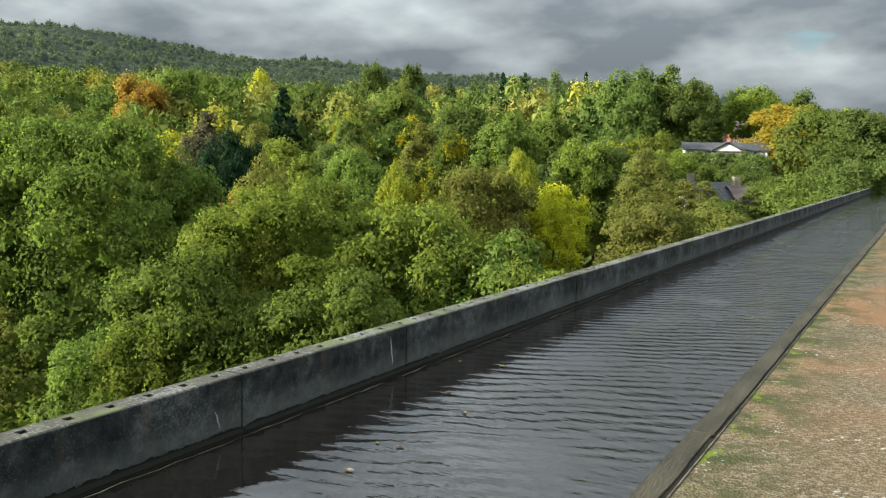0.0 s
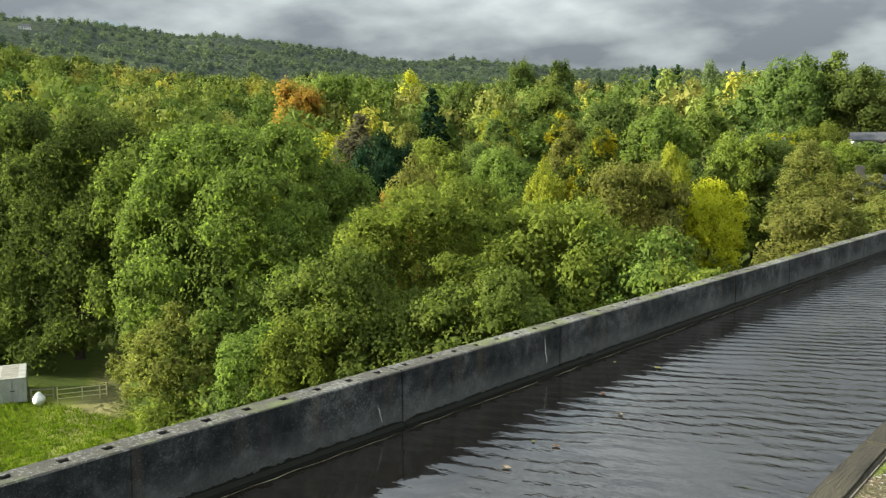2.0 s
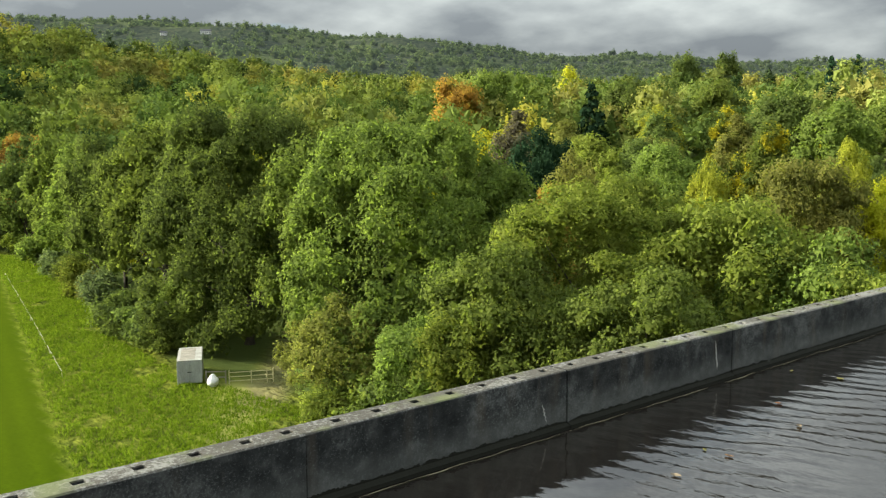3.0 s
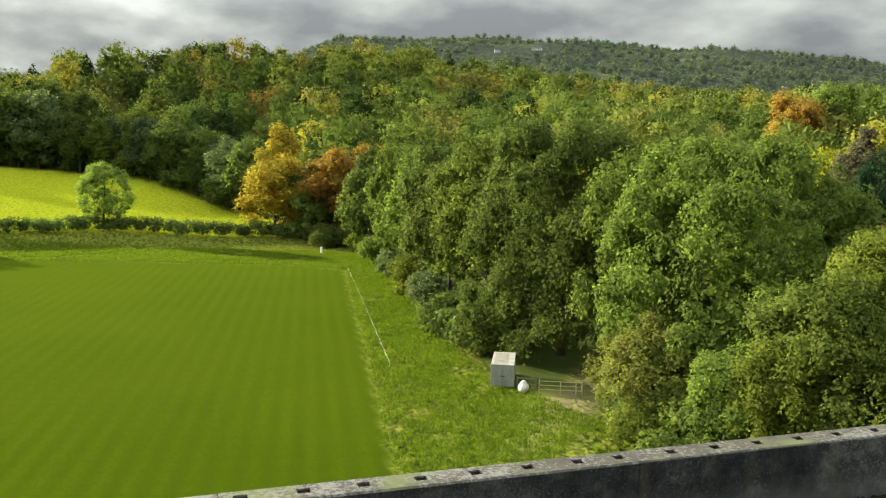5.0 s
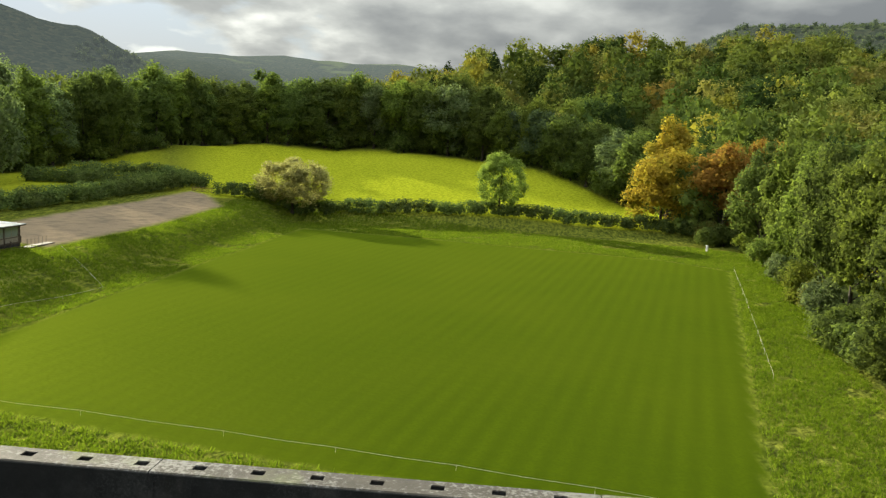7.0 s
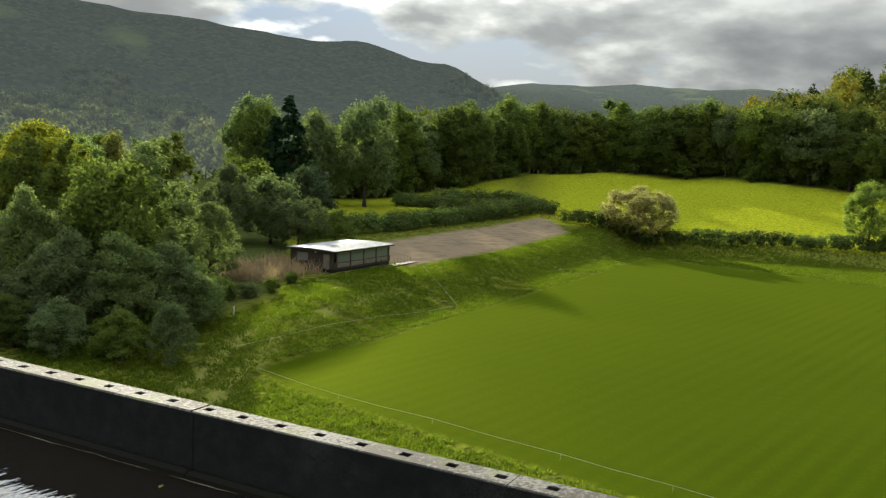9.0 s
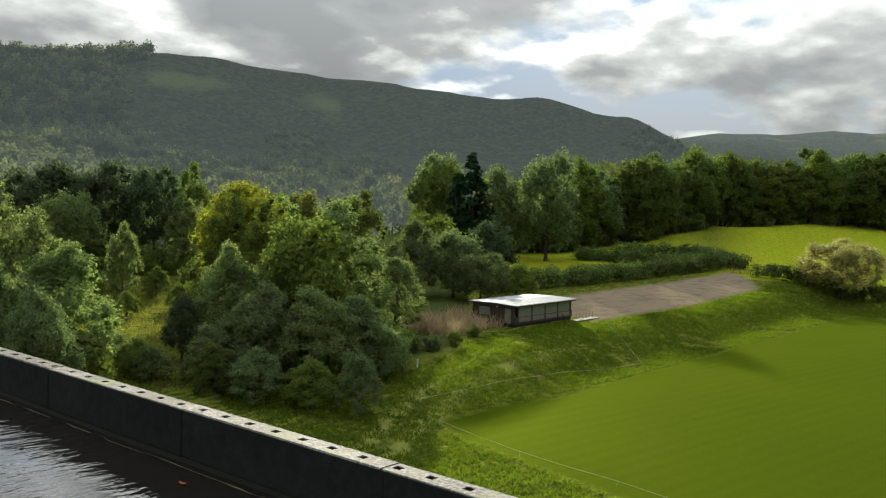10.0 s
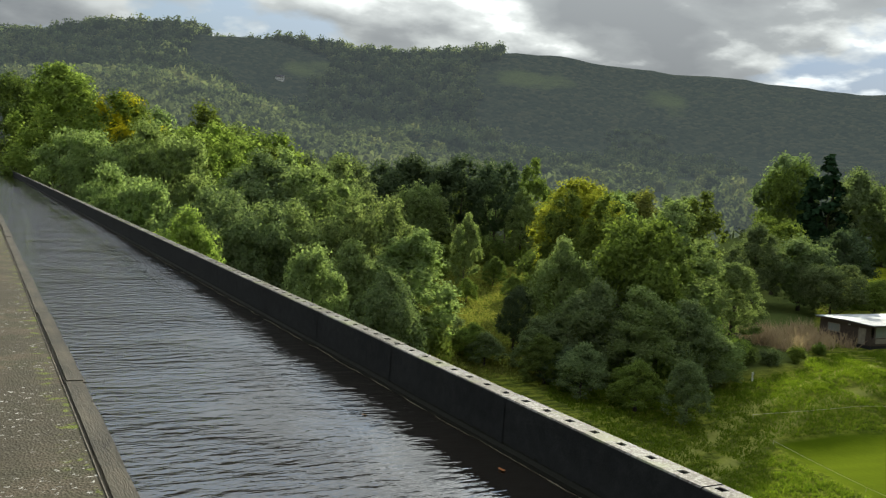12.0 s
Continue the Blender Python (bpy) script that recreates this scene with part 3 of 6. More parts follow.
def make_ground():
    gx, gy = spaced(0.9, 115, 1.07, -125.0), spaced(0.9, 105, 1.07, -20.0)
    X, Y = np.meshgrid(gx, gy)
    Z = ground(X, Y)
    r, az = np.hypot(X, Y), np.degrees(np.arctan2(-X, Y)) % 360
    Z -= 30 * smooth(760, 1000, r) * (az < 190)      # the far hills are laid over this sheet
    n, m = X.shape
    idx = np.arange(n * m).reshape(n, m)
    faces = np.stack([idx[:-1, :-1], idx[:-1, 1:], idx[1:, 1:], idx[1:, :-1]], -1).reshape(-1, 4)
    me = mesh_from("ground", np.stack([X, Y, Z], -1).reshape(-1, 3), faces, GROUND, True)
    use = me.color_attributes.new("use", "FLOAT_COLOR", "POINT")
    r, az = np.hypot(X, Y), np.degrees(np.arctan2(-X, Y)) % 360
    col = np.zeros((n, m, 4), np.float32)
    col[..., 3] = 1
    col[..., 0] = smooth(-0.4, 0.4, inside(FIELD, X, Y))
    col[..., 1] = smooth(-1.0, 1.5, inside(YARD, X, Y))
    track = smooth(2.6, 1.2, np.abs((X + 63.5) * 0.6 + (Y - 35) * 0.8)) * smooth(-90, -82, X) * smooth(-58, -64, X)
    col[..., 1] = np.maximum(col[..., 1], 0.55 * track)
    col[..., 2] = smooth(0, 8, r - wood_edge(az)) * (az < 182) * smooth(1300, 600, r) * (1 - col[..., 1])
    use.data.foreach_set("color", col.ravel())
    lit_pasture = me.attributes.new("lit_pasture", "FLOAT", "POINT")
    # where the painted sunlit colour lies: the pasture and the strip behind the yard
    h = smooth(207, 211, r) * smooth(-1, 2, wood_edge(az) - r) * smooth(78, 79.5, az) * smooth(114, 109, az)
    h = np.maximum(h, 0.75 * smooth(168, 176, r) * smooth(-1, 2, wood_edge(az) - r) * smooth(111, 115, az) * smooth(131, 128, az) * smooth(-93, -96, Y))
    rut = me.attributes.new("rut", "FLOAT", "POINT")
    c1 = np.interp(-X, [46, 64, 84, 97], [-47.6, -54.6, -60.0, -61.8])
    c2 = np.interp(-X, [46, 56, 68, 81, 97], [-44.6, -48.8, -52.9, -55.4, -57.7])
    u = np.maximum(smooth(1.1, 0.1, np.abs(Y - c1)), smooth(1.1, 0.1, np.abs(Y - c2))) * smooth(44, 50, -X) * smooth(98, 88, -X)
    d = np.abs((Y - 32.6) - (X + 63.2) * -0.54) * 0.88
    u = np.maximum(u, smooth(3.4, 0.8, d + 0.6 * rolling(X, Y, 5, 1.0)) * smooth(-71, -69, X) * smooth(-53, -57, X))
    rut.data.foreach_set("value", (u * 0.95).astype(np.float32).ravel())
    lit_pasture.data.foreach_set("value", h.astype(np.float32).ravel())
    return tagged(new("ground", me), "green valley land with mown field, pasture and wooded slopes", "ground", kind="structure")


make_ground()

# ---- the canal in its iron trough ----
INNER, OUTER, CELL = -4.475, -4.69, 0.3331
PLATE, SOCKET = 2.467, -4.965       # plate length, place of one railing socket
CANAL_FROM, CANAL_TO = -205.0, 135.0
SEAM = 0.588


def plate_mesh(start):
    """A trough plate that begins at start: a web, and a flat rim with empty baluster sockets on one even spacing along the canal."""
    V, F = [], []

    def quad(*pts):
        F.append(range(len(V), len(V) + 4))
        V.extend(pts)

    L = PLATE - 0.006
    hx0, hx1, hl = -4.622, -4.556, 0.075      # socket
    t, e, y0 = TOP_Z, 0.012, 0.0
    first = math.ceil((start - SOCKET) / CELL)
    holes = [min(max(SOCKET + CELL * n - start, 0.07), L - 0.07) for n in range(first, first + 9) if SOCKET + CELL * n < start + PLATE]
    cuts = [(p + q) / 2 for p, q in zip(holes, holes[1:])] + [L]
    for c, y1 in zip(holes, cuts):
        a, b = c - hl / 2, c + hl / 2
        for (xa, xb, ya, yb) in ((OUTER + e, hx0, y0, y1), (hx1, INNER - e, y0, y1), (hx0, hx1, y0, a), (hx0, hx1, b, y1)):
            quad((xa, ya, t), (xb, ya, t), (xb, yb, t), (xa, yb, t))
        d = t - 0.07
        quad((hx0, a, t), (hx0, a, d), (hx1, a, d), (hx1, a, t))
        quad((hx1, b, t), (hx1, b, d), (hx0, b, d), (hx0, b, t))
        quad((hx0, b, t), (hx0, b, d), (hx0, a, d), (hx0, a, t))
        quad((hx1, a, t), (hx1, a, d), (hx1, b, d), (hx1, b, t))
        quad((hx0, a, d), (hx0, b, d), (hx1, b, d), (hx1, a, d))
        quad((INNER - e, y0, t), (INNER, y0, t - e), (INNER, y1, t - e), (INNER - e, y1, t))
        quad((OUTER, y0, t - e), (OUTER + e, y0, t), (OUTER + e, y1, t), (OUTER, y1, t - e))
        y0 = y1
    zb = -2.3
    prof = [(INNER, t - 0.012), (INNER, WATER_Z + 0.05), (INNER + 0.045, WATER_Z + 0.03), (INNER + 0.05, WATER_Z - 0.03), (INNER + 0.05, zb)]
    for (xa, za), (xb, zb_) in zip(prof, prof[1:]):
        quad((xa, 0, za), (xb, 0, zb_), (xb, L, zb_), (xa, L, za))
    prof = [(OUTER, t - 0.012), (OUTER, t - 0.14), (OUTER + 0.10, t - 0.19), (OUTER + 0.10, zb)]
    for (xa, za), (xb, zb_) in zip(prof, prof[1:]):
        quad((xa, L, za), (xb, L, zb_), (xb, 0, zb_), (xa, 0, za))
    for y, s in ((0, 1), (L, -1)):
        for p in (((INNER, y, t - 0.012), (OUTER, y, t - 0.012), (OUTER, y, t - 0.14), (INNER, y, t - 0.14)),
                  ((INNER, y, t - 0.14), (OUTER + 0.1, y, t - 0.19), (OUTER + 0.1, y, zb), (INNER, y, zb))):
            quad(*(p if s > 0 else p[::-1]))
    # the raised joint strip at the plate's end
    for p in (((INNER + 0.008, 0.0, t - 0.02), (INNER + 0.008, 0.0, zb), (INNER + 0.008, 0.03, zb), (INNER + 0.008, 0.03, t - 0.02)),):
        quad(*p)
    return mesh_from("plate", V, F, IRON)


def make_canal():
    wall = tagged(new("wall_trough"), "dark weathered iron trough wall with empty railing sockets", "wall", kind="structure")
    rng = random.Random(4)
    n0 = math.floor((CANAL_FROM - SEAM) / PLATE)
    n1 = math.ceil((CANAL_TO - SEAM) / PLATE)
    for i in range(n0, n1):
        ob = new("plate", plate_mesh(SEAM + i * PLATE))
        ob.parent = wall
        ob.matrix_world = pose(rng.uniform(-0.004, 0.004), SEAM + i * PLATE, rng.uniform(-0.003, 0.002))
    part("trough_floor", box(-4.6, 1.0, CANAL_FROM, CANAL_TO, -2.6, -2.3), IRON, wall)
    part("trough_side", box(1.02, 1.15, CANAL_FROM, CANAL_TO, -2.6, -0.02), IRON, wall)
    bm = bmesh.new()
    for y0, y1, n in ((CANAL_FROM, CANAL_TO, 60),):
        bmesh.ops.create_grid(bm, x_segments=2, y_segments=n, size=0.5,
                              matrix=Matrix.Translation(((INNER - 0.70) / 2, (y0 + y1) / 2, WATER_Z)) @ Matrix.Diagonal((-0.70 - INNER, y1 - y0, 1, 1)))
    tagged(part("water", bm, WATER), "dark brown rippled canal water reflecting the sky", "water", kind="structure")
    path = part("towpath", box(-0.785, 1.02, CANAL_FROM, CANAL_TO, -0.25, -0.012), PATH_MAT)
    tagged(path, "brown bound-gravel towpath with lichen flecks and moss", "path", kind="structure")
    kerb = tagged(new("kerb"), "weathered brown timber kerb along the towpath", "kerb", kind="structure")
    y, k = CANAL_FROM, 0
    while y < CANAL_TO:
        ln = rng.uniform(3.0, 3.6)
        bm = box(-0.955, -0.80, 0, ln - 0.012, -0.72, 0.0)
        if abs(y) < 40:
            bmesh.ops.subdivide_edges(bm, edges=[e for e in bm.edges if abs(e.verts[0].co.y - e.verts[1].co.y) > 1], cuts=14, use_grid_fill=True)
            bmesh.ops.bevel(bm, geom=[e for e in bm.edges if all(v.co.z > -0.01 for v in e.verts) and e.is_manifold and abs(e.verts[0].co.x - e.verts[1].co.x) < 0.01],
                            offset=0.018, segments=2, affect="EDGES")
            for v in bm.verts:
                if v.co.z > -0.2:
                    q = noise.noise(Vector((v.co.x * 9, (v.co.y + y) * 1.7, 3.0)))
                    v.co += Vector((0.012 * q, 0, 0.008 * noise.noise(Vector((v.co.x * 7, (v.co.y + y) * 3.1, 9.0)))))
        ob = part("edging", bm, KERB, kerb)
        ob.matrix_world = pose(rng.uniform(-0.008, 0.008), y, rng.uniform(-0.006, 0.004))
        y += ln
    part("strip", box(-0.796, -0.789, CANAL_FROM, CANAL_TO, -0.05, -0.007), STRIP, kerb, "thin pale metal strip behind the kerb")
    # lime streaks and the pale line where the water laps the ledge
    for y0, z0, z1, w in ((7.68, -0.20, -0.50, 0.022), (5.22, -0.36, -0.52, 0.012)):
        bm = bmesh.new()
        rows = 14
        vs = []
        for i in range(rows + 1):
            z = z0 + (z1 - z0) * i / rows
            yy = y0 + 0.05 * (i / rows) + 0.02 * noise.noise(Vector((y0, i * 0.9, 0)))
            ww = w * (0.35 + 0.65 * abs(noise.noise(Vector((y0 * 3, i * 0.7, 4))))) * math.sin(math.pi * (i + 0.4) / (rows + 0.8))
            vs.append((bm.verts.new((INNER + 0.006, yy - ww, z)), bm.verts.new((INNER + 0.006, yy + ww, z))))
        for (a, b), (c, d) in zip(vs, vs[1:]):
            bm.faces.new((a, b, d, c))
        part("lime_streak", bm, LIME, wall, "white lime streak on the iron")
    bm = bmesh.new()
    vs = []
    for i in range(700):
        yy = -30 + i * 0.1
        xx = INNER + 0.075 + 0.03 * noise.noise(Vector((yy * 1.1, 0, 0))) + 0.026 * noise.noise(Vector((yy * 4.3, 2, 0)))
        vs.append((bm.verts.new((xx, yy, WATER_Z + 0.004)), bm.verts.new((xx + 0.013 * max(0.0, 0.45 + 1.2 * noise.noise(Vector((yy * 2.3, 5, 0)))), yy, WATER_Z + 0.004))))
    for (a, b), (c, d) in zip(vs, vs[1:]):
        bm.faces.new((a, b, d, c))
    part("scum_line", bm, SCUM, wall, "pale scum line along the water's edge")
    # stone piers under the trough
    for i, py in enumerate(range(-136, 110, 16)):
        zg = float(ground(-1.8, py)) - 0.5
        if zg > -4.5:
            continue
        bm = bmesh.new()
        for z, hx, hy in ((zg, 2.9, 1.9), (-3.0, 2.2, 1.2), (-2.6, 2.7, 1.6)):
            for sx, sy in ((-1, -1), (1, -1), (1, 1), (-1, 1)):
                bm.verts.new((-1.8 + sx * hx, py + sy * hy, z))
        bm.verts.ensure_lookup_table()
        for L in (0, 4):
            for j in range(4):
                bm.faces.new([bm.verts[L + j], bm.verts[L + (j + 1) % 4], bm.verts[L + 4 + (j + 1) % 4], bm.verts[L + 4 + j]])
        tagged(part("pier", bm, STONE), "plain tapered stone pier carrying the iron trough", "pier", "piers under the trough", "structure")


make_canal()

# ---- trees ----
RNG = np.random.default_rng(11)


def leaves(centres, radii, count, size, rng, hang=0.0, aspect=0.8, heart=0.55, middle=None, inner=9, grain=0.8):
    """Small pointed leaves over a cloud of round tufts, most on their outer, upper sides, round a shaded heart of twigs."""
    w = radii ** 2
    pick = rng.choice(len(centres), count, p=w / w.sum())
    d = rng.normal(size=(count, 3))
    d /= np.linalg.norm(d, axis=1)[:, None]
    d[:, 2] = np.where(d[:, 2] < -0.35, -d[:, 2], d[:, 2])
    pos = centres[pick] + d * (radii[pick] * rng.uniform(0.7, 1.1, count))[:, None]
    nrm = d + rng.normal(size=(count, 3)) * 0.5 + (0, 0, 0.2)
    nrm /= np.linalg.norm(nrm, axis=1)[:, None]
    u = np.cross(nrm, rng.normal(size=(count, 3)))
    u[:, 2] -= hang
    u /= np.linalg.norm(u, axis=1)[:, None] + 1e-9
    v = np.cross(nrm, u)
    s = (size * rng.uniform(0.55, 1.3, count))[:, None]
    tri = np.stack([pos - u * s * 0.4 - v * s * aspect * 0.5, pos - u * s * 0.4 + v * s * aspect * 0.5, pos + u * s * 0.6], 1)
    face = np.cross(tri[:, 1] - tri[:, 0], tri[:, 2] - tri[:, 0])
    flip = (face * nrm).sum(1) < 0
    tri[flip] = tri[flip][:, ::-1]
    mid = centres.mean(0) if middle is None else middle
    out = pos - mid
    out /= np.linalg.norm(out, axis=1)[:, None] + 1e-9
    soft = d * 0.42 + out * (1.1 - grain) + nrm * grain
    soft /= np.linalg.norm(soft, axis=1)[:, None]
    V, F, N = [tri.reshape(-1, 3)], [np.arange(count * 3).reshape(-1, 3)], [np.repeat(soft, 3, 0)]
    if heart:
        # broad, ragged inner leaves keep the light from passing straight through a tuft
        m = inner
        w = rng.normal(size=(len(centres) * m, 3))
        w /= np.linalg.norm(w, axis=1)[:, None]
        r = np.repeat(radii, m)
        c = np.repeat(centres, m, 0) + w * (r * rng.uniform(0.05, 0.26, len(r)))[:, None]
        a = np.cross(w, rng.normal(size=w.shape))
        a /= np.linalg.norm(a, axis=1)[:, None] + 1e-9
        b = np.cross(w, a)
        q = (r * heart * rng.uniform(0.7, 1.0, len(r)))[:, None]
        V.append(np.stack([c + a * q, c - a * q * 0.5 + b * q * 0.85, c - a * q * 0.5 - b * q * 0.85], 1).reshape(-1, 3))
        F.append(np.arange(len(r) * 3).reshape(-1, 3) + count * 3)
        N.append(np.repeat(w, 3, 0))
    return np.concatenate(V), np.concatenate(F), np.concatenate(N)


def leaf_mesh(name, v, f, n, mat):
    me = mesh_from(name, v, f, mat, True)
    me.normals_split_custom_set_from_vertices(n.astype(np.float32))
    return me


def crown_tufts(h, radius, base, rng, n, form="round"):
    """Places and sizes of the tufts that make a crown up to height h."""
    ch = h - base
    d = rng.normal(size=(n, 3))
    d /= np.linalg.norm(d, axis=1)[:, None]
    d[:, 2] = np.where((d[:, 2] < -0.82) | ((d[:, 2] < 0) & (rng.random(n) < 0.12)), -d[:, 2], d[:, 2])
    if form == "cone":
        t = rng.uniform(0, 1, n) ** 0.8
        a = rng.uniform(0, 2 * np.pi, n)
        rr = radius * (1.02 - t) * rng.uniform(0.75, 1.05, n)
        c = np.stack([np.cos(a) * rr, np.sin(a) * rr, base + t * ch * 0.98], 1)
        return c, radius * (0.30 - 0.2 * t) + 0.12
    # boughs spread evenly over the crown, each a dome of tufts on its outer side
    rz, m = ch * 0.5, max(5, n // 9)
    k = np.arange(m) + 0.5
    z, turn = 1 - 1.82 * k / m, k * 2.39996 + rng.uniform(0, 6.28)
    b = np.stack([np.cos(turn) * np.sqrt(1 - z * z), np.sin(turn) * np.sqrt(1 - z * z), z], 1) + rng.normal(size=(m, 3)) * 0.12
    b /= np.linalg.norm(b, axis=1)[:, None]
    low = np.minimum(b[:, 2], 0.0) ** 2
    b[:, :2] *= np.sqrt((1 - 0.45 * low) / (1 - 0.93 * low))[:, None]      # the skirt hangs wide to the ground
    lump = np.array([noise.noise(Vector(p) * 1.4 + Vector((h * 3.1, radius, 0))) for p in b])
    br = 1.75 / math.sqrt(m) * rng.uniform(0.78, 1.22, m)
    bc = b * ((1 - 0.75 * br) * (0.97 + 0.34 * lump))[:, None]
    own = np.arange(n) % m
    d = d + b[own] * 0.75
    d /= np.linalg.norm(d, axis=1)[:, None]
    c = (bc[own] + d * (br[own] * rng.uniform(0.62, 1.0, n))[:, None]) * (radius, radius, rz * 0.98)
    size = radius * br[own] * rng.uniform(0.34, 0.58, n)
    taper = 1.0
    if form == "tall":
        taper = np.clip(1.05 - 0.45 * (c[:, 2] / rz), 0.4, 1.2)
    elif form == "spread":
        taper = np.clip(1.0 + 0.15 * (c[:, 2] / rz), 0.6, 1.2)
    c[:, 0] *= taper
    c[:, 1] *= taper
    c[:, :2] *= radius / np.quantile(np.hypot(c[:, 0], c[:, 1]) + size * 0.6, 0.97)
    c[:, 2] *= rz / (c[:, 2] + size * 0.7).max()
    c[:, 2] += base + rz
    # a close heart of twigs and shaded leaves
    c = np.concatenate([c, [(0, 0, base + ch * 0.35), (0, 0, base + ch * 0.55), (0, 0, base + ch * 0.72)]])
    size = np.concatenate([size, radius * np.array((0.50, 0.52, 0.40))])
    return c, size


def limb_mesh(h, radius, base, rng, limbs=9):
    """A tapered trunk that leans and forks into limbs reaching into the crown."""
    V, F = [], []

    def tube(pts, rad, sides=6):
        o = len(V)
        for p, r in zip(pts, rad):
            for s in range(sides):
                a = 2 * math.pi * s / sides
                V.append((p[0] + math.cos(a) * r, p[1] + math.sin(a) * r, p[2]))
        for i in range(len(pts) - 1):
            for s in range(sides):
                F.append((o + i * sides + s, o + i * sides + (s + 1) % sides, o + (i + 1) * sides + (s + 1) % sides, o + (i + 1) * sides + s))

    t0 = 0.022 * h + 0.05
    top = base + (h - base) * 0.72
    lean = rng.uniform(-0.05, 0.05, 2) * h
    zs = [-0.4, 0.25, base * 0.6 + 0.4, base + 0.3, (base + top) / 2, top]
    trunk = [(lean[0] * (z / top) ** 2, lean[1] * (z / top) ** 2, z) if z > 0 else (0, 0, z) for z in zs]
    tube(trunk, [t0 * 1.5, t0 * 1.1, t0 * 0.85, t0 * 0.72, t0 * 0.42, t0 * 0.12], 8)
    for i in range(limbs):
        a = 2 * math.pi * (i / limbs) + rng.uniform(-0.3, 0.3)
        z0 = base * 0.8 + rng.uniform(0, 0.55) * (top - base)
        reach = radius * rng.uniform(0.55, 0.9)
        z1 = z0 + reach * rng.uniform(0.35, 0.9)
        c = (lean[0] * (z0 / top) ** 2, lean[1] * (z0 / top) ** 2)
        pts = [(c[0], c[1], z0), (c[0] + math.cos(a) * reach * 0.5, c[1] + math.sin(a) * reach * 0.5, z0 + (z1 - z0) * 0.4),
               (c[0] + math.cos(a) * reach, c[1] + math.sin(a) * reach, z1)]
        tube(pts, [t0 * 0.36, t0 * 0.22, t0 * 0.06], 5)
    return mesh_from("trunk", V, F, BARK, True)


KINDS = {  # height, crown radius, clear stem, tufts, leaves, leaf size, form
    "great": (20, 11.0, -1.0, 420, 64000, 0.27, "round"),
    "oak": (16, 6.8, 0.3, 190, 17000, 0.30, "round"), "ash": (17, 5.4, 0.4, 170, 15000, 0.28, "tall"),
    "broad": (14, 7.2, 0.0, 190, 17000, 0.30, "spread"), "willow": (11, 4.4, -0.4, 150, 12000, 0.23, "tall"),
    "sallow": (11, 4.4, -0.4, 150, 12000, 0.23, "round"),
    "shrub": (4, 2.6, -0.4, 40, 2400, 0.28, "round"),
    "mid_oak": (16, 6.8, 0.3, 90, 5800, 0.49, "round"), "mid_ash": (19, 5.8, 0.6, 90, 5600, 0.48, "tall"),
    "mid_tall": (24, 6.4, 0.3, 90, 5600, 0.54, "tall"), "low": (5, 3.6, -0.6, 24, 1000, 0.48, "round"),
    "mid_conifer": (15, 3.6, 0.2, 50, 2000, 0.8, "cone"),
}
MID = {"sallow": "sallow", "oak": "mid_oak", "broad": "mid_oak", "ash": "mid_ash", "willow": "willow", "great": "great"}
MESHES = {}


def tree_meshes(kind, variant):
    key = kind, variant
    if key not in MESHES:
        h, radius, base, n, count, size, form = KINDS[kind]
        rng = np.random.default_rng(sum(map(ord, kind)) * 7 + variant * 101)
        c, r = crown_tufts(h, radius, base, rng, n, form)
        MESHES[key] = leaf_mesh("crown", *leaves(c, r, count, size, rng, 0.5 if kind == "willow" else 0.15, grain=0.5 if kind.startswith("mid") else 0.75), LEAF["green"]), limb_mesh(h, radius, max(base, 0.8), rng)
    return MESHES[key]


TALK = {"green": "green-leaved", "lime": "light green", "deep": "dark green", "shade": "deep green", "yellow": "bright yellow", "fresh": "yellow-green", "spring": "bright green", "gold": "golden autumn", "rust": "rusty autumn",
        "olive": "olive-brown", "grey": "grey-green", "silver": "silvery green", "pale": "pale green", "bare": "grey thinly leaved", "yew": "dark evergreen", "turning": "yellowing"}
FORMS = {"round": "broad round", "tall": "tall", "spread": "wide-spreading", "cone": "pointed"}


def tree(kind, variant, x, y, height, radius, colour, where_=""):
    h, rad, base, n, count, size, form = KINDS[kind]
    crown_me, trunk_me = tree_meshes(kind, variant)
    z = float(ground(x, y))
    name = "shrub" if kind in ("shrub", "low") else "tree"
    e = new(name)
    e.empty_display_size = 0.5
    e.matrix_world = pose(x, y, z - 0.05, 0, 0, (x * 37.7 + y * 91.3) % 360) @ Matrix.Diagonal((radius / rad, radius / rad, height / h, 1))
    place = where_ or ("in the wood" if math.hypot(x, y) > 90 else "on the wood's edge below the canal")
    tagged(e, f"{TALK[colour]} {FORMS[form]} {'bush' if name == 'shrub' else 'tree'} {place}", name, "shrubs" if name == "shrub" else "woodland trees")
    for part_name, me in (("crown", crown_me), ("trunk", trunk_me)):
        ob = new(part_name, me)
        ob.parent = e
        if part_name == "crown":
            ob.material_slots[0].link = "OBJECT"
            ob.material_slots[0].material = LEAF[colour]
    return e


def hero(kind, variant, az, r, el, radius, colour, where_=""):
    """A tree by bearing and distance, whose top stands at an elevation (degrees) from the eye."""
    x, y = at(az, r)
    kind = MID.get(kind, kind) if r > 145 else kind
    top = 1.55 + r * math.tan(radians(el))
    tree(kind, variant, x, y, max(top - float(ground(x, y)), 1.5), radius, colour, where_)
    TAKEN.append((x, y, radius))


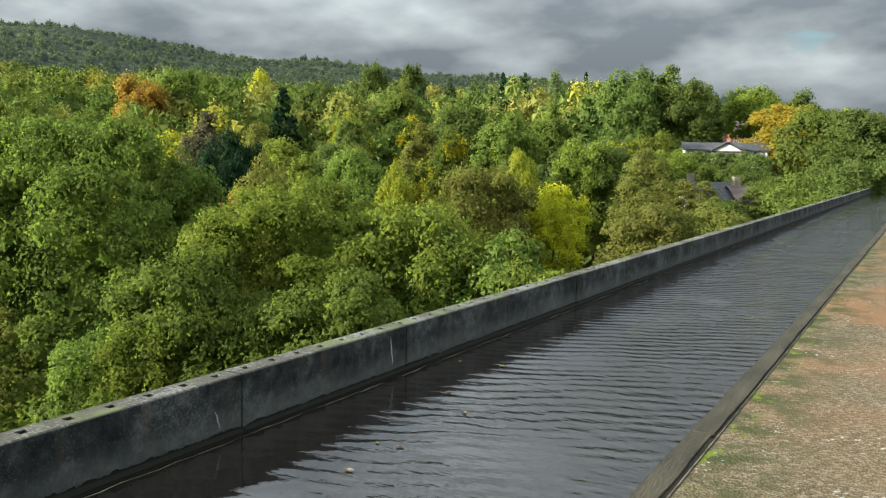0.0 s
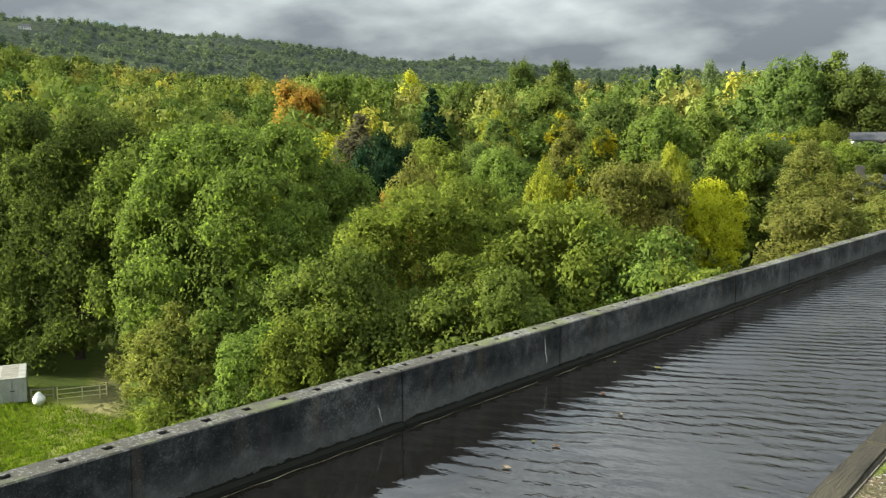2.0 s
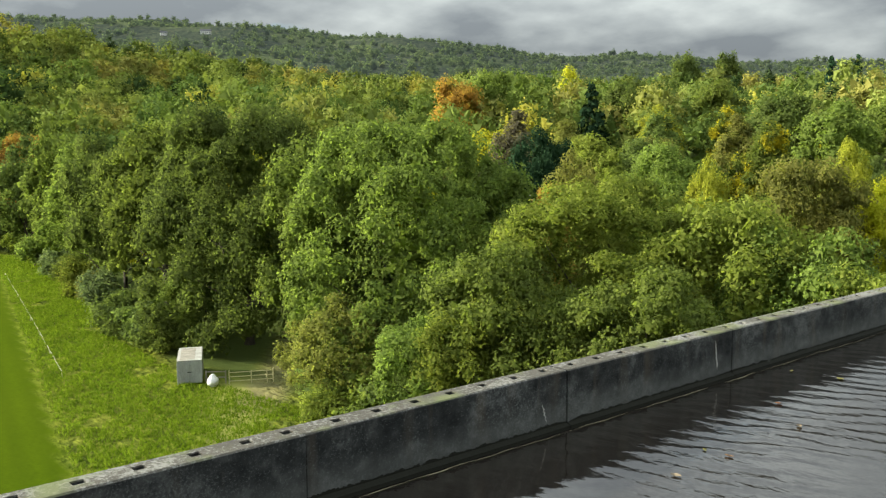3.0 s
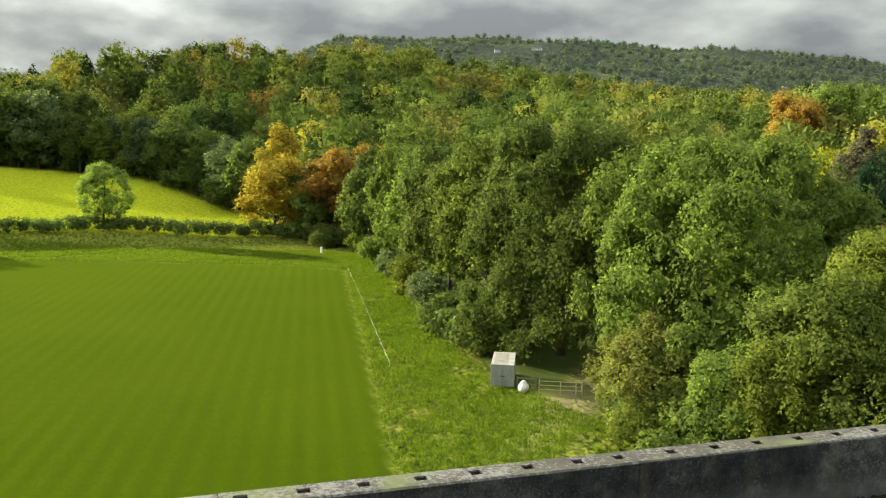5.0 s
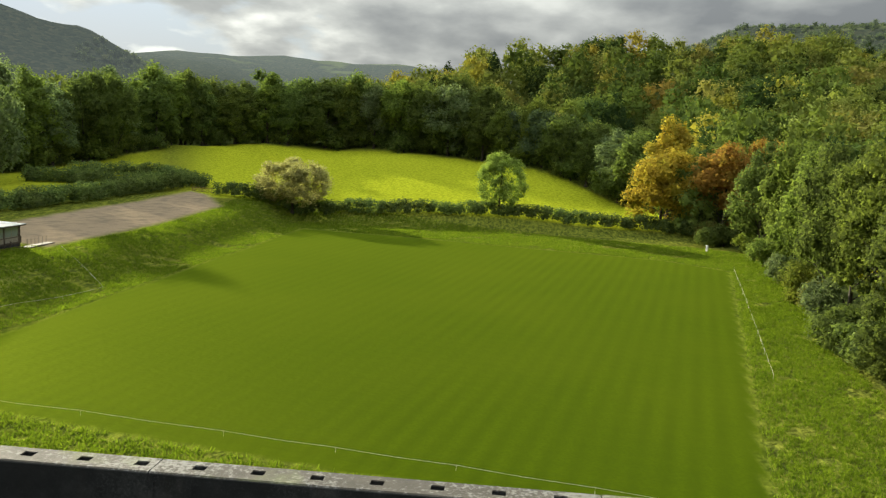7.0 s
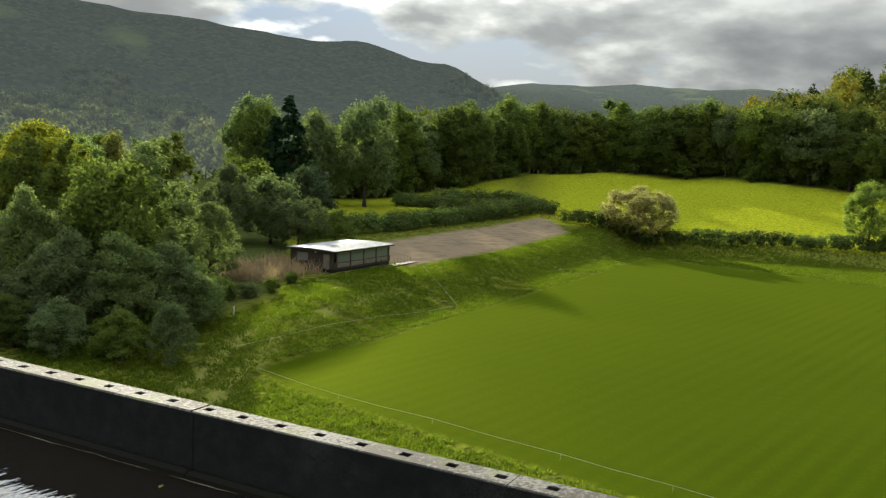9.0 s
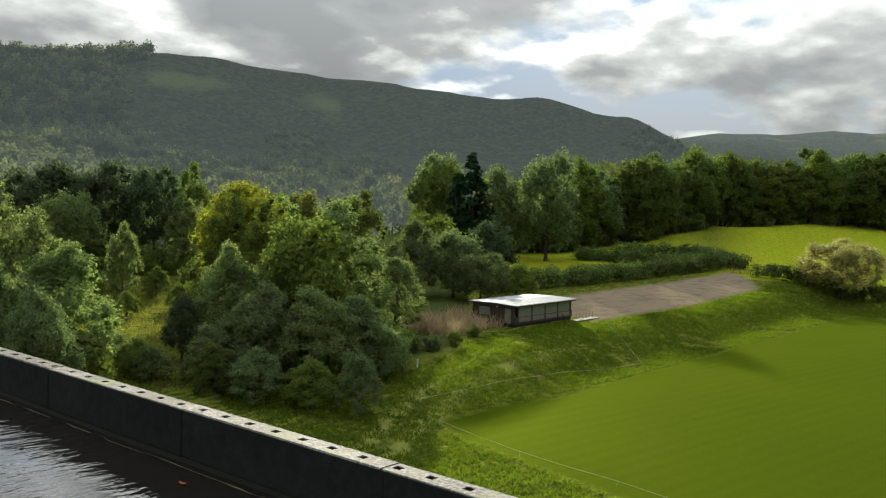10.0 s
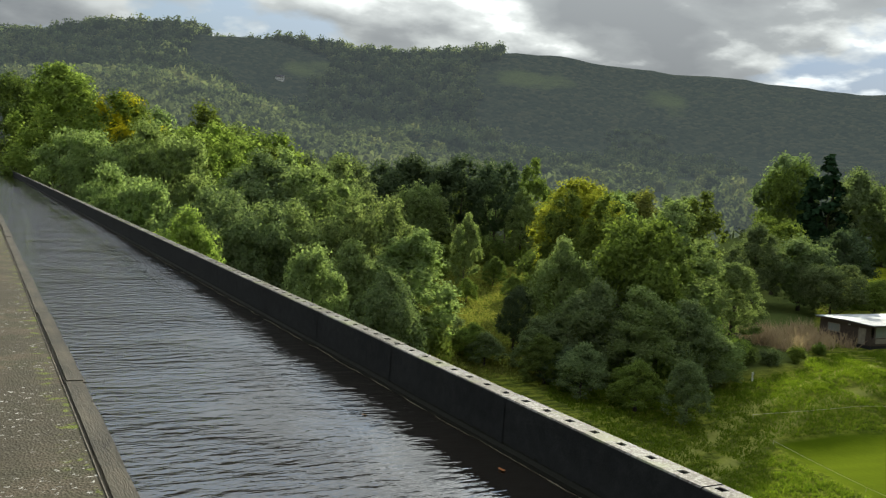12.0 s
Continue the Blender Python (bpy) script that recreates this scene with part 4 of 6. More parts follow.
TAKEN = []
HEROES = [
    # beyond the trough, towards the village
    ("great", 0, 51.4, 74, 2.4, 11.0, "green"), ("great", 1, 62.0, 93, 3.3, 11.5, "deep"), ("great", 2, 38.4, 66, -1.4, 10.0, "lime"),
    ("oak", 0, 45.2, 60, -5.6, 6.0, "green"), ("broad", 1, 30.8, 64, -2.8, 7.4, "lime"), ("oak", 1, 35.4, 55, -7.0, 5.2, "green"),
    ("broad", 2, 26.4, 62, -4.4, 6.2, "green"), ("sallow", 0, 23.0, 57, -6.6, 4.5, "lime"), ("oak", 2, 57.0, 82, 1.2, 7.0, "green"),
    ("oak", 0, 67.0, 112, 2.2, 8.5, "green"), ("broad", 0, 69.5, 125, 1.4, 8.0, "deep"), ("ash", 2, 71.5, 140, 1.0, 7.5, "green"),
    ("sallow", 1, 55.6, 66, -9.0, 4.0, "olive"), ("sallow", 2, 50.6, 60, -10.2, 3.8, "green"), ("sallow", 1, 47.8, 58, -9.4, 3.6, "lime"),
    ("sallow", 0, 57.8, 74, -9.6, 3.2, "olive"), ("sallow", 0, 64.8, 96, -6.6, 4.0, "deep"), ("sallow", 1, 66.4, 98, -7.4, 3.4, "green"),
    ("broad", 0, 42.0, 58, -7.8, 4.6, "green"),
    ("sallow", 2, 22.0, 92, -1.3, 4.2, "yellow"), ("sallow", 0, 15.8, 80, -2.4, 5.2, "olive"), ("sallow", 1, 12.1, 82, -2.3, 4.2, "olive"),
    ("broad", 1, 26.5, 88, -0.3, 6.0, "olive"), ("sallow", 0, 24.2, 100, 0.9, 2.8, "fresh"), ("ash", 0, 28.9, 107, 1.9, 5.0, "turning"),
    ("sallow", 1, 32.4, 92, -0.1, 2.8, "fresh"), ("oak", 0, 34.8, 107, 0.8, 6.5, "green"), ("sallow", 2, 42.2, 90, -1.9, 3.0, "rust"),
    ("sallow", 1, 40.5, 96, 0.3, 4.5, "olive"), ("oak", 2, 19.2, 107, 1.4, 7, "deep"), ("ash", 2, 16.2, 100, 1.0, 4.0, "olive"),
    ("sallow", 0, 20.2, 104, 1.5, 4.6, "lime"), ("ash", 1, 44.6, 150, 2.8, 6.5, "bare"), ("broad", 0, 42.8, 122, 1.7, 5.5, "yew"),
    ("mid_conifer", 0, 39.7, 205, 4.5, 5.5, "yew"), ("ash", 0, 41.1, 280, 5.6, 5.5, "yellow"), ("oak", 1, 48.3, 220, 5.0, 7.5, "rust"),
    ("oak", 2, 46.1, 225, 5.4, 7, "green"), ("sallow", 1, 35.4, 185, 3.1, 5, "fresh"), ("oak", 0, 37.4, 230, 4.7, 7.5, "deep"),
    ("oak", 1, 31.9, 220, 4.5, 7, "green"), ("oak", 2, 28.2, 170, 3.6, 7, "deep"), ("oak", 0, 25.3, 165, 3.1, 7, "green"),
    ("ash", 1, 22.4, 190, 3.8, 6, "green"), ("mid_conifer", 1, 25.6, 300, 5.7, 4, "yew"), ("mid_conifer", 2, 24.2, 310, 5.8, 4, "yew"),
    ("mid_conifer", 0, 20.3, 290, 5.7, 3.2, "yew"), ("oak", 1, 34.0, 360, 6.3, 6.5, "deep"), ("oak", 2, 31.5, 360, 6.2, 6, "deep"),
    ("ash", 2, 22.2, 300, 5.9, 4.5, "grey"),
    ("oak", 0, 17.2, 150, 6.0, 6.2, "deep"), ("ash", 1, 15.2, 152, 6.1, 5.5, "green"), ("oak", 2, 13.6, 150, 5.2, 5.6, "deep"),
    ("oak", 1, 7.8, 142, 3.7, 7.6, "gold"), ("ash", 2, 4.2, 107, 3.4, 5.5, "deep"), ("oak", 0, 1.6, 107, 2.8, 6.0, "deep"),
    ("broad", 2, 5.6, 86, -0.4, 5.0, "green"), ("broad", 1, 3.2, 84, 0.4, 4.6, "deep"), ("sallow", 1, 7.8, 76, -2.8, 4.4, "green"),
    ("sallow", 0, 13.4, 99, -0.9, 3.6, "olive"), ("sallow", 1, 11.5, 96, -1.9, 3.2, "green"), ("broad", 2, 10.2, 112, 0.2, 3.4, "deep"), ("sallow", 2, 8.6, 102, -0.6, 3.4, "green"),
    ("sallow", 0, 14.6, 112, 1.0, 3.6, "lime"), ("sallow", 1, 12.6, 118, 0.1, 2.6, "green"),
    ("sallow", 2, 13.2, 129, 0.9, 3.4, "green"), ("sallow", 0, 11.6, 128, 0.85, 3.2, "deep"), ("sallow", 1, 10.0, 128, 0.9, 3.2, "green"),
    # by the lit pasture
    ("ash", 0, 80.6, 222, 2.5, 7.4, "gold"), ("oak", 1, 81.0, 212, 0.4, 8.6, "gold"), ("oak", 2, 77.2, 208, 1.0, 9.6, "rust"), ("oak", 0, 75.0, 214, 1.3, 7.0, "rust"),
    ("ash", 1, 75.0, 188, 1.2, 6.5, "deep"), ("oak", 0, 73.2, 172, 1.3, 6.5, "green"),
    # south of the pavilion
    ("oak", 0, 142.6, 132, 1.2, 7.0, "fresh"), ("willow", 1, 143.2, 94, -2.7, 4.2, "silver"), ("ash", 1, 136.9, 104, 0.1, 7.0, "silver"),
    ("willow", 0, 141.0, 85, -5.2, 4.6, "grey"), ("willow", 2, 137.7, 83, -5.5, 4.4, "silver"), ("willow", 1, 135.0, 86, -5.9, 4.2, "grey"),
    ("willow", 0, 133.5, 88, -7.5, 3.2, "silver"), ("willow", 2, 146.2, 92, -6.1, 2.2, "shade"), ("willow", 0, 148.9, 86, -8.7, 2.6, "green"),
    ("broad", 2, 139.4, 99, -3.3, 5.0, "grey"), ("ash", 2, 132.6, 110, -3.4, 4.0, "silver"), ("ash", 0, 138.5, 150, 0.7, 5.0, "olive"),
    ("oak", 0, 155.0, 175, 1.5, 6.4, "shade"), ("oak", 1, 152.8, 178, 1.9, 6.8, "shade"), ("ash", 2, 150.3, 180, 2.1, 6.2, "shade"),
    ("oak", 2, 148.0, 178, 1.9, 6.2, "shade"), ("ash", 1, 145.8, 184, 2.2, 5.0, "green"), ("willow", 1, 149.8, 130, -1.6, 2.6, "silver"),
    ("ash", 1, 135.0, 152, 0.8, 5.2, "green"), ("willow", 2, 144.3, 84, -8.0, 3.0, "grey"), ("willow", 1, 142.5, 80, -9.7, 3.0, "shade"),
    ("broad", 0, 127.0, 142, -2.9, 5.2, "grey"), ("willow", 2, 124.6, 148, -3.6, 3.8, "green"), ("ash", 0, 131.5, 144, -0.9, 5.0, "grey"),
    ("oak", 1, 128.8, 148, -1.5, 5.6, "grey"), ("oak", 0, 130.4, 166, -0.5, 6.0, "green"), ("oak", 2, 126.6, 172, -0.9, 6.0, "shade"),
    ("mid_conifer", 0, 127.8, 222, 3.4, 8.0, "yew"), ("mid_conifer", 1, 128.6, 220, 2.1, 7.0, "yew"), ("oak", 1, 122.8, 228, 3.7, 9.0, "grey"), ("oak", 2, 126.1, 226, 2.7, 7.5, "grey"),
    # along the trough, southwards
    ("ash", 1, 153.2, 80, -2.9, 5.0, "silver"), ("broad", 2, 156.3, 84, -0.7, 5.6, "silver"), ("oak", 1, 159.9, 92, 0.8, 6.4, "silver"),
    ("ash", 0, 163.3, 88, 1.5, 5.8, "grey"), ("oak", 2, 166.6, 104, 3.0, 6.8, "spring"), ("broad", 0, 169.3, 92, 2.7, 5.6, "silver"),
    ("oak", 0, 172.0, 118, 4.4, 7.0, "turning"), ("ash", 2, 175.3, 112, 5.7, 6.4, "spring"), ("oak", 1, 177.4, 124, 4.8, 6.6, "deep"),
    ("broad", 1, 174.0, 88, 1.9, 4.8, "silver"), ("willow", 1, 167.9, 64, -2.3, 3.4, "spring"), ("willow", 2, 159.6, 66, -4.3, 3.6, "silver"),
    ("willow", 0, 154.7, 70, -5.5, 3.4, "grey"), ("broad", 2, 164.8, 76, -1.0, 5.0, "grey"), ("broad", 0, 171.3, 74, -0.0, 4.4, "silver"),
    ("oak", 2, 161.9, 80, -1.5, 5.0, "silver"), ("willow", 1, 157.4, 74, -3.8, 4.0, "silver"),
]
for row in HEROES:
    hero(*row)
for kind_, az_, r_, h_, rad_, v_, colour_, words in (("oak", 91.4, 211, 15.0, 6.2, 1, "spring", "standing alone in the hedge"), ("broad", 104.9, 206, 13.0, 9.0, 0, "pale", "spreading over the field hedge")):
    tree(kind_, v_, *at(az_, r_), h_, rad_, colour_, words)
    TAKEN.append((*at(az_, r_), rad_))


def free(x, y, gap):
    return all((x - a) ** 2 + (y - b) ** 2 > (gap * (r + 4)) ** 2 for a, b, r in TAKEN)


def wood_wall():
    """The tall close-grown trees that shut the pasture in."""
    rng = np.random.default_rng(51)
    for row in range(2):
        for az in np.arange(80.5, 131, 1.75):
            a = az + rng.uniform(-0.5, 0.5)
            edge = wood_edge(a) if a < 127 else 250.0
            r = edge + 4 + row * 8 + rng.uniform(-2.5, 2.5)
            x, y = at(a, r)
            if not free(x, y, 0.3):
                continue
            kind = "mid_tall" if rng.random() < 0.25 else "mid_oak"
            if a > 123 and rng.random() < 0.16:
                kind = "mid_conifer"
            h, rad = KINDS[kind][:2]
            s = rng.uniform(0.72, 0.98) * (0.8 if a < 92 else 1.0)
            colour = "yew" if kind == "mid_conifer" else str(rng.choice(["shade", "deep", "deep", "green", "grey"]))
            tree(kind, int(rng.integers(3)), x, y, h * s * {"mid_conifer": 1.7, "mid_oak": rng.uniform(1.6, 2.0)}.get(kind, 1.25), rad * s * (1.0 if kind == "mid_conifer" else rng.uniform(1.35, 1.85)), colour)
            TAKEN.append((x, y, rad * s))


def scatter_mid():
    """Trees of the nearer woods, one by one."""
    rng = np.random.default_rng(5)
    made = 0
    for step in range(9000):
        az, r = rng.uniform(2, 179), math.sqrt(rng.uniform(85 ** 2, 235 ** 2))
        x, y = at(az, r)
        if 79 < az < 135 or x > -9 or r < wood_edge(az) + 3 or r > wood_edge(az) + 150 or made >= 155:
            continue
        if CLEAR(az, r) or not free(x, y, 0.56):
            continue
        tall = az > 83 and az < 152
        kind = "mid_tall" if tall and rng.random() < 0.7 else ("mid_ash" if rng.random() < 0.4 else "mid_oak")
        if rng.random() < 0.05:
            kind = "mid_conifer"
        if az > 100:
            colour = rng.choice(["grey", "green", "green", "silver", "silver"])
        elif az > 74:
            colour = rng.choice(["green", "lime", "turning", "olive", "green", "deep"])
        else:
            colour = rng.choice(["green", "lime", "olive", "deep", "turning", "rust", "green", "grey", "yellow"], p=[.25, .25, .14, .14, .1, .03, .05, .01, .03])
        if kind == "mid_conifer":
            colour = "yew"
        h, rad = KINDS[kind][:2]
        s = rng.uniform(0.72, 1.08)
        if az > 126:
            top = 1.6 + r * math.tan(radians(np.interp(az, [126, 140, 150, 156, 163, 170, 176], [0.6, 0.4, 0.2, 0.8, 3.0, 5.0, 6.5])))
            s = min(s, max((top - float(ground(x, y))) / h, 0.3))
        elif az < 30:
            s *= 0.72
        elif az < 74:
            s *= 0.85
        tree(kind, int(rng.integers(3)), x, y, h * s, rad * s * rng.uniform(0.85, 1.1), str(colour))
        TAKEN.append((x, y, rad * s))
        made += 1


def CLEAR(az, r):
    """Openings in the woods: the village gardens and the marshy clearing."""
    return (8.6 < az < 14.6 and 60 < r < 155) or (145 < az < 152 and r < 170) or (43 < az < 46 and 100 < r < 140) or (19 < az < 26 and 150 < r < 175)


wood_wall()
scatter_mid()


def understorey():
    """Low bushes that close the foot of the woods."""
    rng = np.random.default_rng(14)
    for az in [*np.arange(52, 66, 1.1), *np.arange(67, 79, 0.8), *np.arange(80, 127, 0.95), *np.arange(128, 145, 1.3), *np.arange(144.5, 153, 0.9), *np.arange(153, 168, 1.6)]:
        a = az + rng.uniform(-0.4, 0.4)
        r = wood_edge(a) + rng.uniform(1, 7)
        x, y = at(a, r)
        if 58.0 < a < 66.8 or 125.5 < a < 132.5 or x > -9:
            continue
        s = rng.uniform(0.8, 1.35) * (1.35 if 80 < a < 127 else 0.9)
        tree("low" if a > 79 else "shrub", int(rng.integers(3)), x, y, (5 if a > 79 else 4.2) * s, (3.4 if a > 79 else 2.9) * s, str(rng.choice(["green", "deep", "olive", "lime", "deep"] if a < 80 else ["deep", "green", "deep"])), "at the foot of the wood")


understorey()


def far_wood(name, label, n, az_range, r_range, leaf_n, size, seed, keep, look_="wood"):
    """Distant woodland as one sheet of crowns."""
    rng = np.random.default_rng(seed)
    protos = []
    for v in range(5):
        c, r = crown_tufts(13, 6.4, 0.0, rng, 65, "round" if v < 4 else "cone")
        protos.append(leaves(c, r * 0.95, leaf_n, size, rng, heart=0.62, inner=2, grain=0.28))
    xs, fs, ns, tint, cells, made, off = [], [], [], [], set(), 0, 0
    gap = 9.6
    for step in range(n * 30):
        az = rng.uniform(*az_range)
        r = math.sqrt(rng.uniform(r_range[0] ** 2, r_range[1] ** 2))
        x, y = at(az, r)
        cell = int(x // gap), int(y // gap)
        if cell in cells or not keep(az, r, x, y, rng):
            continue
        cells.add(cell)
        s = rng.uniform(0.75, 1.45) * (1.0 if r > 300 or az < 79 else 0.8) * (0.62 if az < 16 else 1.0)
        a = rng.uniform(0, 6.28)
        v = int(rng.choice(5, p=[.24, .24, .24, .23, .05]))
        pv, pf, pn = protos[v]
        tall = rng.uniform(0.85, 1.35) * (1.0 + 0.25 * float(smooth(92, 104, az) * smooth(340, 300, r)))
        p = pv * (s, s, s * tall)
        rot = np.array([[math.cos(a), -math.sin(a), 0], [math.sin(a), math.cos(a), 0], [0, 0, 1]])
        xs.append(p @ rot.T + (x, y, float(ground(x, y)) - 0.8))
        fs.append(pf + off)
        ns.append(pn @ rot.T)
        off += len(p)
        t = np.clip(rng.normal(0.46, 0.2), 0.05, 0.85)
        if rng.random() < 0.035:
            t = rng.uniform(0.75, 1.0)
        if v == 4:
            t = 0.02
        if az > 104:
            t *= 0.75
        if az < 16:
            t *= 0.72
        tint.append(np.full(len(p), t, np.float32))
        made += 1
        if made >= n:
            break
    v = np.concatenate(xs)
    me = leaf_mesh(name, v, np.concatenate(fs), np.concatenate(ns), LEAF[look_])
    at_ = me.attributes.new("tint", "FLOAT", "POINT")
    at_.data.foreach_set("value", np.concatenate(tint))
    tagged(new(name, me), label, "woodland", kind="stuff")


def keep_slope(az, r, x, y, rng):
    if az > 127 or (76 < az < 96 and r > 470):
        return False
    if 6 < az < 13.5 and r < 330:
        return False
    return r > (wood_edge(az) + 17 if az > 79 else 205) and free(x, y, 0.3)


far_wood("woodland", "autumn woodland on the near hillside", 900, (0, 128), (150, 335), 820, 0.50, 21, keep_slope)
far_wood("woodland", "autumn woodland covering the rising hillside", 1500, (0, 128), (335, 560), 340, 0.74, 22, keep_slope)

# ---- far hills' trees ----


def keep_far(az, r, x, y, rng):
    if (62.5 < az < 68.5 and 1150 < r < 1420) or (160.5 < az < 164.5 and 1230 < r < 1420):
        return False
    if 109 < az < 150 and noise.noise(Vector((x * 0.006, y * 0.006, 7.0))) < (0.05 if r < 1150 else 0.45):
        return False
    if r < 900 and az > 112:
        return noise.noise(Vector((x * 0.008, y * 0.008, 2.0))) > 0.12
    return noise.noise(Vector((x * 0.0042, y * 0.0042, 4.0))) > (-0.42 if az > 112 else -0.38)




def far_canopy(n, seed, span, look_, label):
    """Woods that clothe the far hills: thousands of small crowns in one sheet."""
    rng = np.random.default_rng(seed)
    protos = []
    for q in range(5):
        c = np.c_[rng.uniform(-3.2, 3.2, (2, 2)), rng.uniform(4.0, 6.5, 2)]
        protos.append(leaves(c, rng.uniform(4.2, 5.6, 2), 22, 2.3, rng, heart=0.85, inner=6, grain=0.25))
    xs, fs, ns, tint, cells, off = [], [], [], [], set(), 0
    for step in range(n * 12):
        az = rng.uniform(*span)
        r = rng.uniform(700, 1880) if az < 110 else rng.uniform(900, 1520)
        x, y = at(az, r)
        cell = int(x // 11), int(y // 11)
        if cell in cells or not keep_far(az, r, x, y, rng):
            continue
        cells.add(cell)
        pv, pf, pn = protos[int(rng.integers(5))]
        s = rng.uniform(0.7, 1.35) * (1.0 if az < 109 else 0.9 + 0.8 * float(smooth(138, 152, az)))
        p = pv * (s, s, s * rng.uniform(0.85, 1.25))
        xs.append(p + (x, y, float(ground(x, y)) - 2.0))
        fs.append(pf + off)
        ns.append(pn)
        off += len(p)
        tint.append(np.full(len(p), np.clip(rng.normal(0.40 if az > 112 else 0.30, 0.2), 0.02, 0.8), np.float32))
        if len(xs) >= n:
            break
    me = leaf_mesh("distant_woodland", np.concatenate(xs), np.concatenate(fs), np.concatenate(ns), LEAF[look_])
    me.attributes.new("tint", "FLOAT", "POINT").data.foreach_set("value", np.concatenate(tint))
    tagged(new("distant_woodland", me), label, "woodland", kind="stuff")


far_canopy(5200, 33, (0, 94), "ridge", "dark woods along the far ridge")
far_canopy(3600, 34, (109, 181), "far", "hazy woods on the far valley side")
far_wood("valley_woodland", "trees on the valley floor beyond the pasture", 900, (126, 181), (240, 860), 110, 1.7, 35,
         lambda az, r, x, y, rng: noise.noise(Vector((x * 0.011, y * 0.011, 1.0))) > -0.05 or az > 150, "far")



def backdrop():
    """The far hills, laid over the ground sheet as a plain distant backdrop; haze is painted as emission, stronger
    towards the sun.
    """
    m, k = material("far_hills")
    p = where(k)
    haze_glow = k.add("ShaderNodeAttribute", attribute_name="haze_glow").outputs["Fac"]
    cell = k.add("ShaderNodeTexVoronoi", {"Vector": p, "Scale": 0.16})
    tone = k.add("ShaderNodeSeparateColor", {0: cell.outputs["Color"]}).outputs[0]
    trees = k.ramp(tone, [(0.0, (0.026, 0.036, 0.024)), (0.6, (0.040, 0.049, 0.030)), (1.0, (0.058, 0.062, 0.036))])
    grass = k.mix(k.noise(p, 0.02, 3.0), (0.055, 0.070, 0.030, 1), (0.10, 0.115, 0.048, 1))
    open_ = k.ramp(k.noise(p, 0.0045, 4.0, 0.55), [(0.57, (0, 0, 0)), (0.64, (1, 1, 1))])
    col = k.mix(open_, trees, grass)
    b = k.add("ShaderNodeBump", {"Height": k.math("MULTIPLY", cell.outputs["Distance"], -1.0), "Strength": 0.8, "Distance": 3.0})
    d = k.add("ShaderNodeBsdfDiffuse", {"Color": col, "Normal": b.outputs[0]})
    g = k.add("ShaderNodeEmission", {"Color": AIR, "Strength": haze_glow})
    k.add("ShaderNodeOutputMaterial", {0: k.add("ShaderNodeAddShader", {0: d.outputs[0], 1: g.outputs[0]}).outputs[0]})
    az = np.linspace(-2, 184, 260)
    r = np.concatenate([np.linspace(690, 1600, 70), np.geomspace(1640, 4500, 24)])
    A, R = np.meshgrid(np.radians(az), r)
    X, Y = -R * np.sin(A), R * np.cos(A)
    Z = ground(X, Y) + 2.0 - 6.0 * smooth(720, 690, R)
    n, c = X.shape
    idx = np.arange(n * c).reshape(n, c)
    faces = np.stack([idx[:-1, :-1], idx[1:, :-1], idx[1:, 1:], idx[:-1, 1:]], -1).reshape(-1, 4)
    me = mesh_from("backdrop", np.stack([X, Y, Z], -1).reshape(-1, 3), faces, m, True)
    # emission that imitates haze, raised by bearing and by distance
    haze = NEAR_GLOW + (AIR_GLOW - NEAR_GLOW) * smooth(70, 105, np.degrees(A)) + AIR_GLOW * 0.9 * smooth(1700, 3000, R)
    me.attributes.new("haze_glow", "FLOAT", "POINT").data.foreach_set("value", haze.astype(np.float32).ravel())
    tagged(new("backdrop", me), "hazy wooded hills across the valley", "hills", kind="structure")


backdrop()

# ---- hedges, shrubs and rough grass ----


def hedge(name, pts, height, width, colour, label, density=95, size=0.42):
    """A hedge along a line in plan: bushes in sections, tufts of leaves over their uneven length."""
    rng = np.random.default_rng(int(abs(pts[0][0] * 13 + pts[0][1])))
    e = thing(name, pose(pts[0][0], pts[0][1], float(ground(*pts[0]))), label, "hedge", "field hedges")
    o = np.array(e.matrix_world.translation)
    for (ax, ay), (bx, by) in zip(pts, pts[1:]):
        length = math.hypot(bx - ax, by - ay)
        cuts = max(1, round(length / 9))
        for c in range(cuts):
            cs, rs = [], []
            for i in range(max(2, int(length / cuts / 0.85))):
                for lift in (0.3, 0.68):
                    t = (c + (i + rng.uniform(0, 1)) / max(2, int(length / cuts / 0.85))) / cuts
                    x, y = ax + (bx - ax) * t + rng.normal() * width * 0.22, ay + (by - ay) * t + rng.normal() * width * 0.22
                    hh = height * (1 + 0.32 * noise.noise(Vector((x * 0.22, y * 0.22, 0))))
                    cs.append((x - o[0], y - o[1], float(ground(x, y)) - o[2] + hh * lift))
                    rs.append(width * rng.uniform(0.42, 0.66))
            cs, rs = np.array(cs), np.array(rs)
            v, f, n = leaves(cs, rs, int(len(cs) * density), size, rng, middle=np.array((cs[:, 0].mean(), cs[:, 1].mean(), cs[:, 2].min() - 400)))
            new("bush", leaf_mesh("bush", v, f, n, LEAF[colour])).parent = e
    return e


